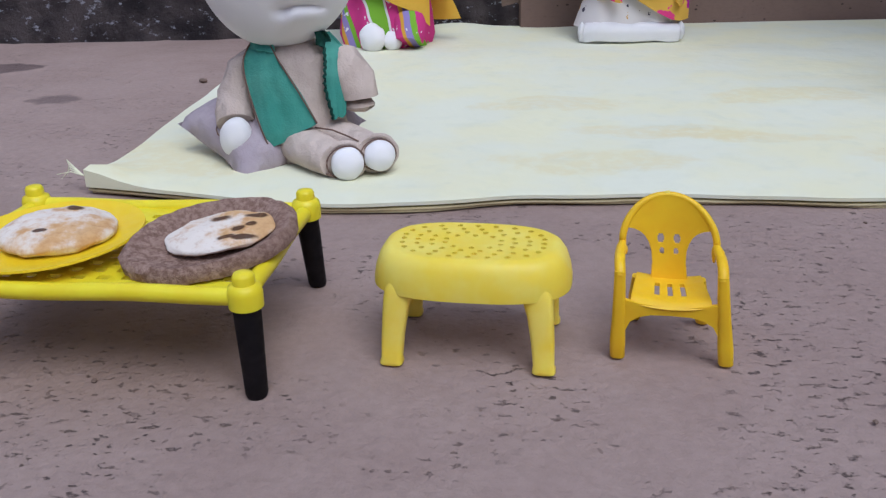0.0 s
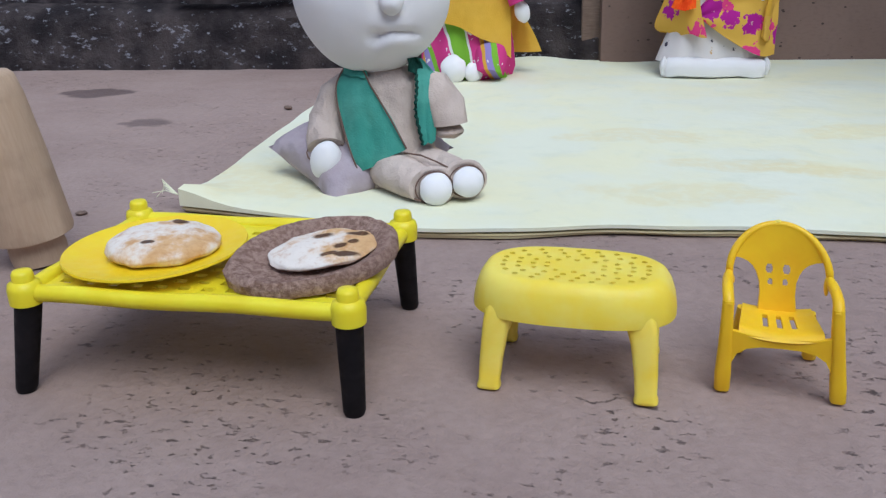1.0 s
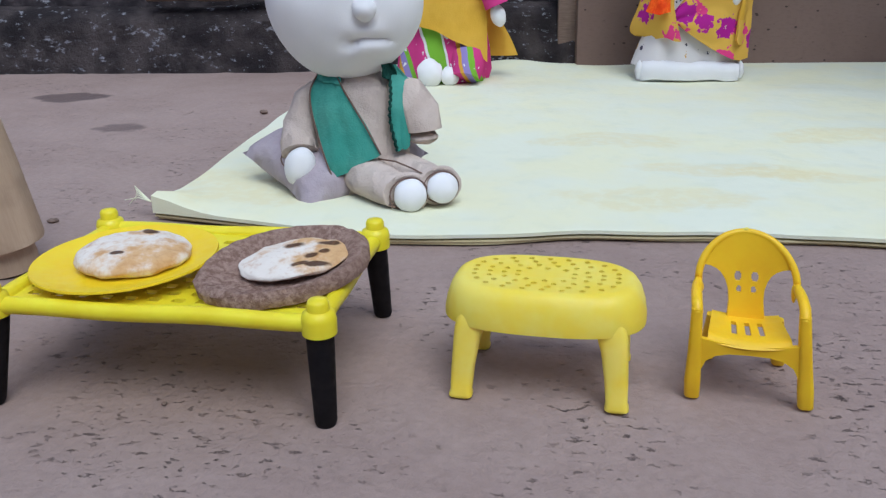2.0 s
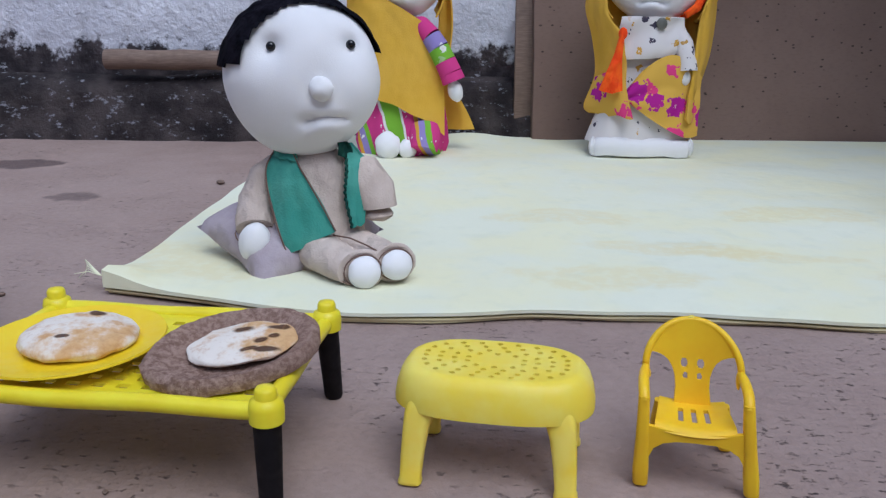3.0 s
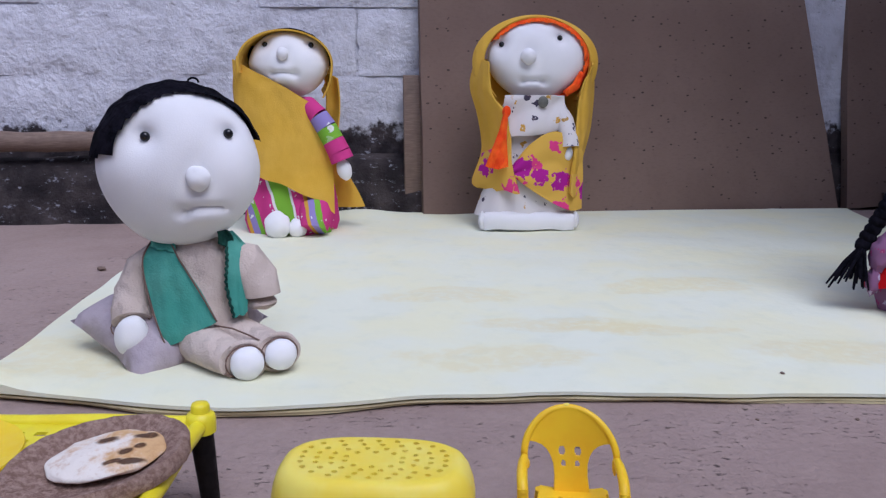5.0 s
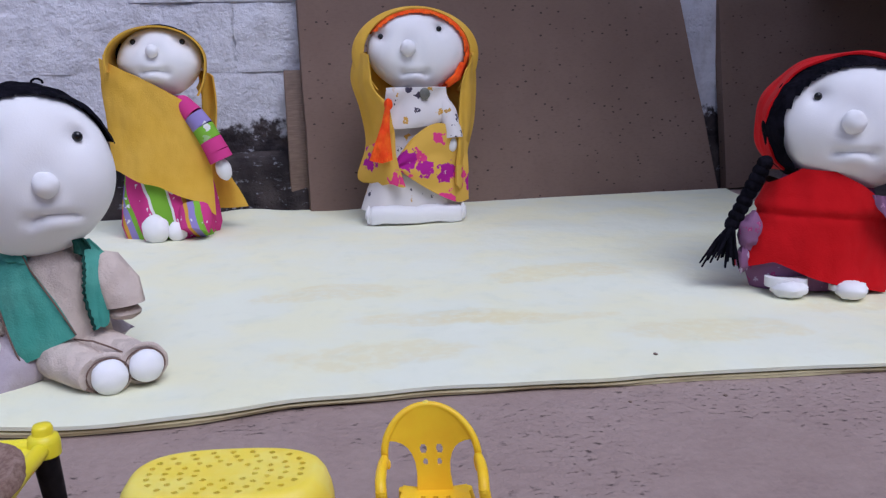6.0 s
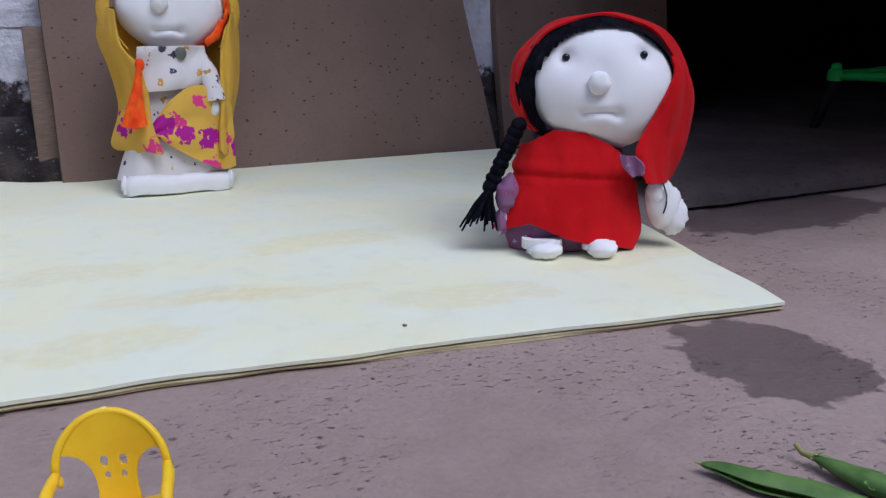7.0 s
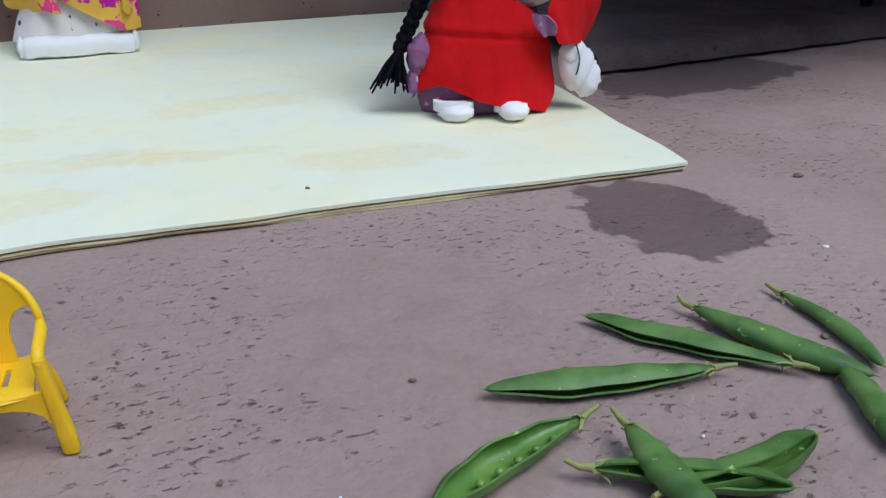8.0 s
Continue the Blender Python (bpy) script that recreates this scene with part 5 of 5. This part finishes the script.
    tube(bm, [(2.48 + 0.14 * math.sin(q * 0.35), -0.50, 2.2 - 0.12 * q) for q in range(9)], 0.025, E, 5)
    # short legs: cut trouser ends over stuffed feet
    for x, y, k in ((-1.42, -0.82, 1.0), (0.38, -0.98, 0.85)):
        loft(bm, [[(px + 0.04 * math.sin(7 * px), py, pz + 0.05 * math.sin(5 * px + 2 * py)) for px, py, pz in oval(x, y + 0.25, h, 0.60 * k, 0.5 * k, 24, 2.6)] for h in (0.26, 0.38, 0.56 if x < 0 else 0.44)], W)
        blob(bm, (x + 0.03, y, 0.26), (0.56 * k, 0.5 * k, 0.30), W, (0, 0, 0), 22, 0.16, 2.2)
    # plait with loose ends
    for k in range(9):
        h = 4.1 - k * 0.24
        blob(bm, (-2.05 - 0.11 * k, 0.1 + 0.02 * k, h), (0.27, 0.24, 0.24), H, (0, 25 if k % 2 else -25, 0), 12, 0.1)
    rng = random.Random(3)
    for k in range(26):
        a, b = rng.uniform(-0.5, 0.5), rng.uniform(-0.25, 0.25)
        tube(bm, [(-2.95, 0.2, 2.15), (-3.15 + a * 0.6, 0.1 + b, 1.6), (-3.3 + a * 1.3, 0.0 + b * 1.5, 0.85 + rng.uniform(-0.1, 0.35))], [0.09, 0.055, 0.03], H, 6)
    return doll_object(bm, [M_WHITE, M_HAIR, M_RED, M_LILAC, M_BEAD], place(17.6, 26.05, 0.29, -4, 0, -13), "white rag doll in red hood and cape with black plait")


build_doll_red()


# ---- turned wooden leg behind the bed ----
def build_post():
    post = thing("wooden_post", place(-11.45, 16.7, 0, 3, -6, 0), "pale turned wooden post with a split, standing by the bed", "wooden post")
    bm = bmesh.new()
    prof = ((0.0, 0.5), (0.05, 0.6), (0.35, 0.62), (0.5, 0.6), (0.62, 0.66), (0.66, 0.86), (0.75, 0.88), (2.4, 0.8), (3.7, 0.7), (4.15, 0.62), (4.25, 0.52), (4.26, 0.2))
    loft(bm, [oval(0, 0, h, r, r, 32) for h, r in prof])
    for v in bm.verts:
        a = math.atan2(v.co.y, v.co.x)
        if abs(a + 0.35) < 0.11 and 0.7 < v.co.z < 3.3:
            v.co.x *= 0.9
            v.co.y *= 0.9
    part("shaft", bm, M_WOOD, post)
    bm = bmesh.new()
    box(bm, (-2.6, -1.3, 2.5), (0.3, -0.7, 3.0), 0, 0.12)
    part("peg", bm, M_CHAIR, post, "yellow plastic peg through the post")
    return post


build_post()


# ---- pea pods ----
def build_pod(x0, y0, x1, y1, w, gape, label, seed, lift=0.0, roll=0.0, peas=0):
    a, b = Vector((x0, y0, 0)), Vector((x1, y1, 0))
    length = (b - a).length
    pod = thing("pea_pod", place(x0, y0, lift, 0, 0, math.degrees(math.atan2(y1 - y0, x1 - x0))), label, "pea pod", "pea pods on the ground")
    n, k = 40, 16

    def half(t):
        return w * (1 + 0.16 * noise.noise((t * 4.5, seed, 3.0))) * (math.sin(math.pi * min(1, max(0, t)) ** 0.85) ** 0.62 if 0 < t < 1 else 0.0)

    bm = bmesh.new()
    if gape:
        rings = []
        for i in range(n + 1):
            t = i / n
            r = max(0.012, half(t))
            bow = 0.22 * math.sin(math.pi * t) * math.sin(seed * 3) + 0.05 * noise.noise((t * 5, seed, 0))
            ring = []
            for j in range(k + 1):
                ang = radians(90 + gape * 60 + (360 - gape * 120) * j / k + roll)
                rr = r * (1 + 0.10 * noise.noise((t * 6, ang, seed)) + 0.10 * (j in (0, k)))
                ring.append((t * length, bow + rr * math.cos(ang), w * 0.72 + rr * 0.72 * math.sin(ang)))
            rings.append(ring)
        loft(bm, rings, 0, False, (False, False))
        bmesh.ops.recalc_face_normals(bm, faces=bm.faces)
        outer = list(bm.faces)
        bmesh.ops.solidify(bm, geom=outer, thickness=0.035)
        bmesh.ops.recalc_face_normals(bm, faces=bm.faces)
        for f in bm.faces:
            q = f.calc_center_median()
            t = q.x / length
            axis = Vector((q.x, 0.22 * math.sin(math.pi * t) * math.sin(seed * 3) + 0.05 * noise.noise((t * 5, seed, 0)), w * 0.72))
            if (q - axis).dot(f.normal) < 0:
                f.material_index = 1
    else:
        rings = []
        for i in range(n + 1):
            t = i / n
            r = max(0.012, half(t))
            bow = 0.22 * math.sin(math.pi * t) * math.sin(seed * 3)
            bulge = 1 + 0.04 * math.sin(t * 40)
            rings.append([(t * length, bow + r * bulge * math.cos(radians(360 * j / k)), w * 0.72 + r * bulge * 0.72 * math.sin(radians(360 * j / k))) for j in range(k)])
        loft(bm, rings)
    part("husk", bm, [M_POD, M_PODIN], pod)
    bm = bmesh.new()
    tube(bm, [(length - 0.08, 0, w * 0.7), (length + 0.12, 0.03, w * 0.75), (length + 0.32, 0.10 * math.sin(seed * 5), w * 0.9)], [0.07, 0.05, 0.035], 0, 8)
    part("stalk", bm, M_STALK, pod, "pale green stalk end")
    bm = bmesh.new()
    for j in range(5):
        q = 2 * math.pi * j / 5
        tube(bm, [(length - 0.04, 0, w * 0.7), (length - 0.12 - 0.03 * j, 0.12 * math.cos(q), w * 0.7 + 0.10 * math.sin(q)), (length - 0.16 - 0.05 * ((j * 2) % 5), 0.20 * math.cos(q + 0.4), w * 0.7 + 0.17 * math.sin(q + 0.4))], [0.035, 0.032, 0.006], 0, 6, True, 0.5)
    part("calyx", bm, M_STALK, pod, "withered leafy collar")
    bm = bmesh.new()
    tube(bm, [(0.06, 0, w * 0.72), (-0.08, 0, w * 0.76)], [0.03, 0.008], 0, 6)
    part("tip", bm, M_STALK, pod)
    for j in range(peas):
        bm = bmesh.new()
        blob(bm, (length * (0.3 + 0.12 * j), 0, w * 0.55), (0.07, 0.07, 0.06), 0, (0, 0, 0), 10)
        part("pea", bm, M_PODIN, pod)
    return pod


build_pod(13.16, 13.2, 15.5, 10.4, 0.25, 0.38, "split green pea pod lying open on the clay", 1.1, 0, 92)
build_pod(16.38, 9.65, 15.15, 12.75, 0.29, 0.0, "plump closed green pea pod on the clay", 2.3)
build_pod(10.42, 11.66, 14.2, 10.8, 0.28, 0.38, "long empty green pea pod with a dried edge", 3.2, 0, 92)
build_pod(8.55, 9.35, 11.45, 10.4, 0.31, 0.8, "wide open empty pea pod showing its pale inside", 4.4, 0, 20, 5)
build_pod(11.75, 7.7, 11.82, 9.9, 0.28, 0.0, "flat green pea pod lying on others", 5.1, 0.15)
build_pod(14.31, 8.78, 11.6, 8.6, 0.30, 0.3, "curved empty pea pod with a dark tip", 6.6, 0, -40)
build_pod(16.85, 9.9, 17.2, 12.7, 0.19, 0.0, "thin green pea pod on the clay", 7.7)
build_pod(15.2, 8.1, 16.15, 10.2, 0.26, 0.0, "flat green pea pod with a withered stalk", 8.2)
build_pod(13.2, 8.0, 10.9, 9.4, 0.28, 0.5, "crumpled pea pod under the others", 9.5, 0, -50)


# ---- crumbs and grit ----
def build_crumb(x, y, z, r, mat, label, seed):
    bm = bmesh.new()
    blob(bm, (0, 0, r * 0.45), (r, r * 0.75, r * 0.5), 0, (0, 0, seed * 40), 10, 0.5, 1.6)
    return tagged(part("crumb", bm, mat, at=place(x, y, z)), label, "crumb", "crumbs on the ground")


rng = random.Random(11)
for k, (x, y, z, r) in enumerate(((-11.5, 33.6, 0, 0.17), (-12.4, 19.9, 0, 0.13), (11.1, 19.1, 0, 0.06), (8.8, 19.1, 0, 0.05), (22.9, 18.2, 0, 0.12), (14.0, 8.9, 0, 0.09), (16.9, 11.2, 0, 0.08), (10.8, 23.8, 0.31, 0.05), (10.2, 21.3, 0.31, 0.06), (9.6, 12.6, 0, 0.06), (4.9, 14.6, 0, 0.05), (6.3, 11.2, 0, 0.05), (-5.5, 11.6, 0, 0.06), (18.6, 15.1, 0, 0.06))):
    build_crumb(x, y, z - 0.02, r, M_OLDWOOD, "tiny dark crumb of dried earth", k)
for k, (x, y, r) in enumerate(((19.95, 14.25, 0.07), (13.0, 9.6, 0.03), (7.7, 10.3, 0.03), (14.6, 11.3, 0.03))):
    build_crumb(x, y, -0.02, r, M_WHITE, "tiny white crumb on the clay", k)
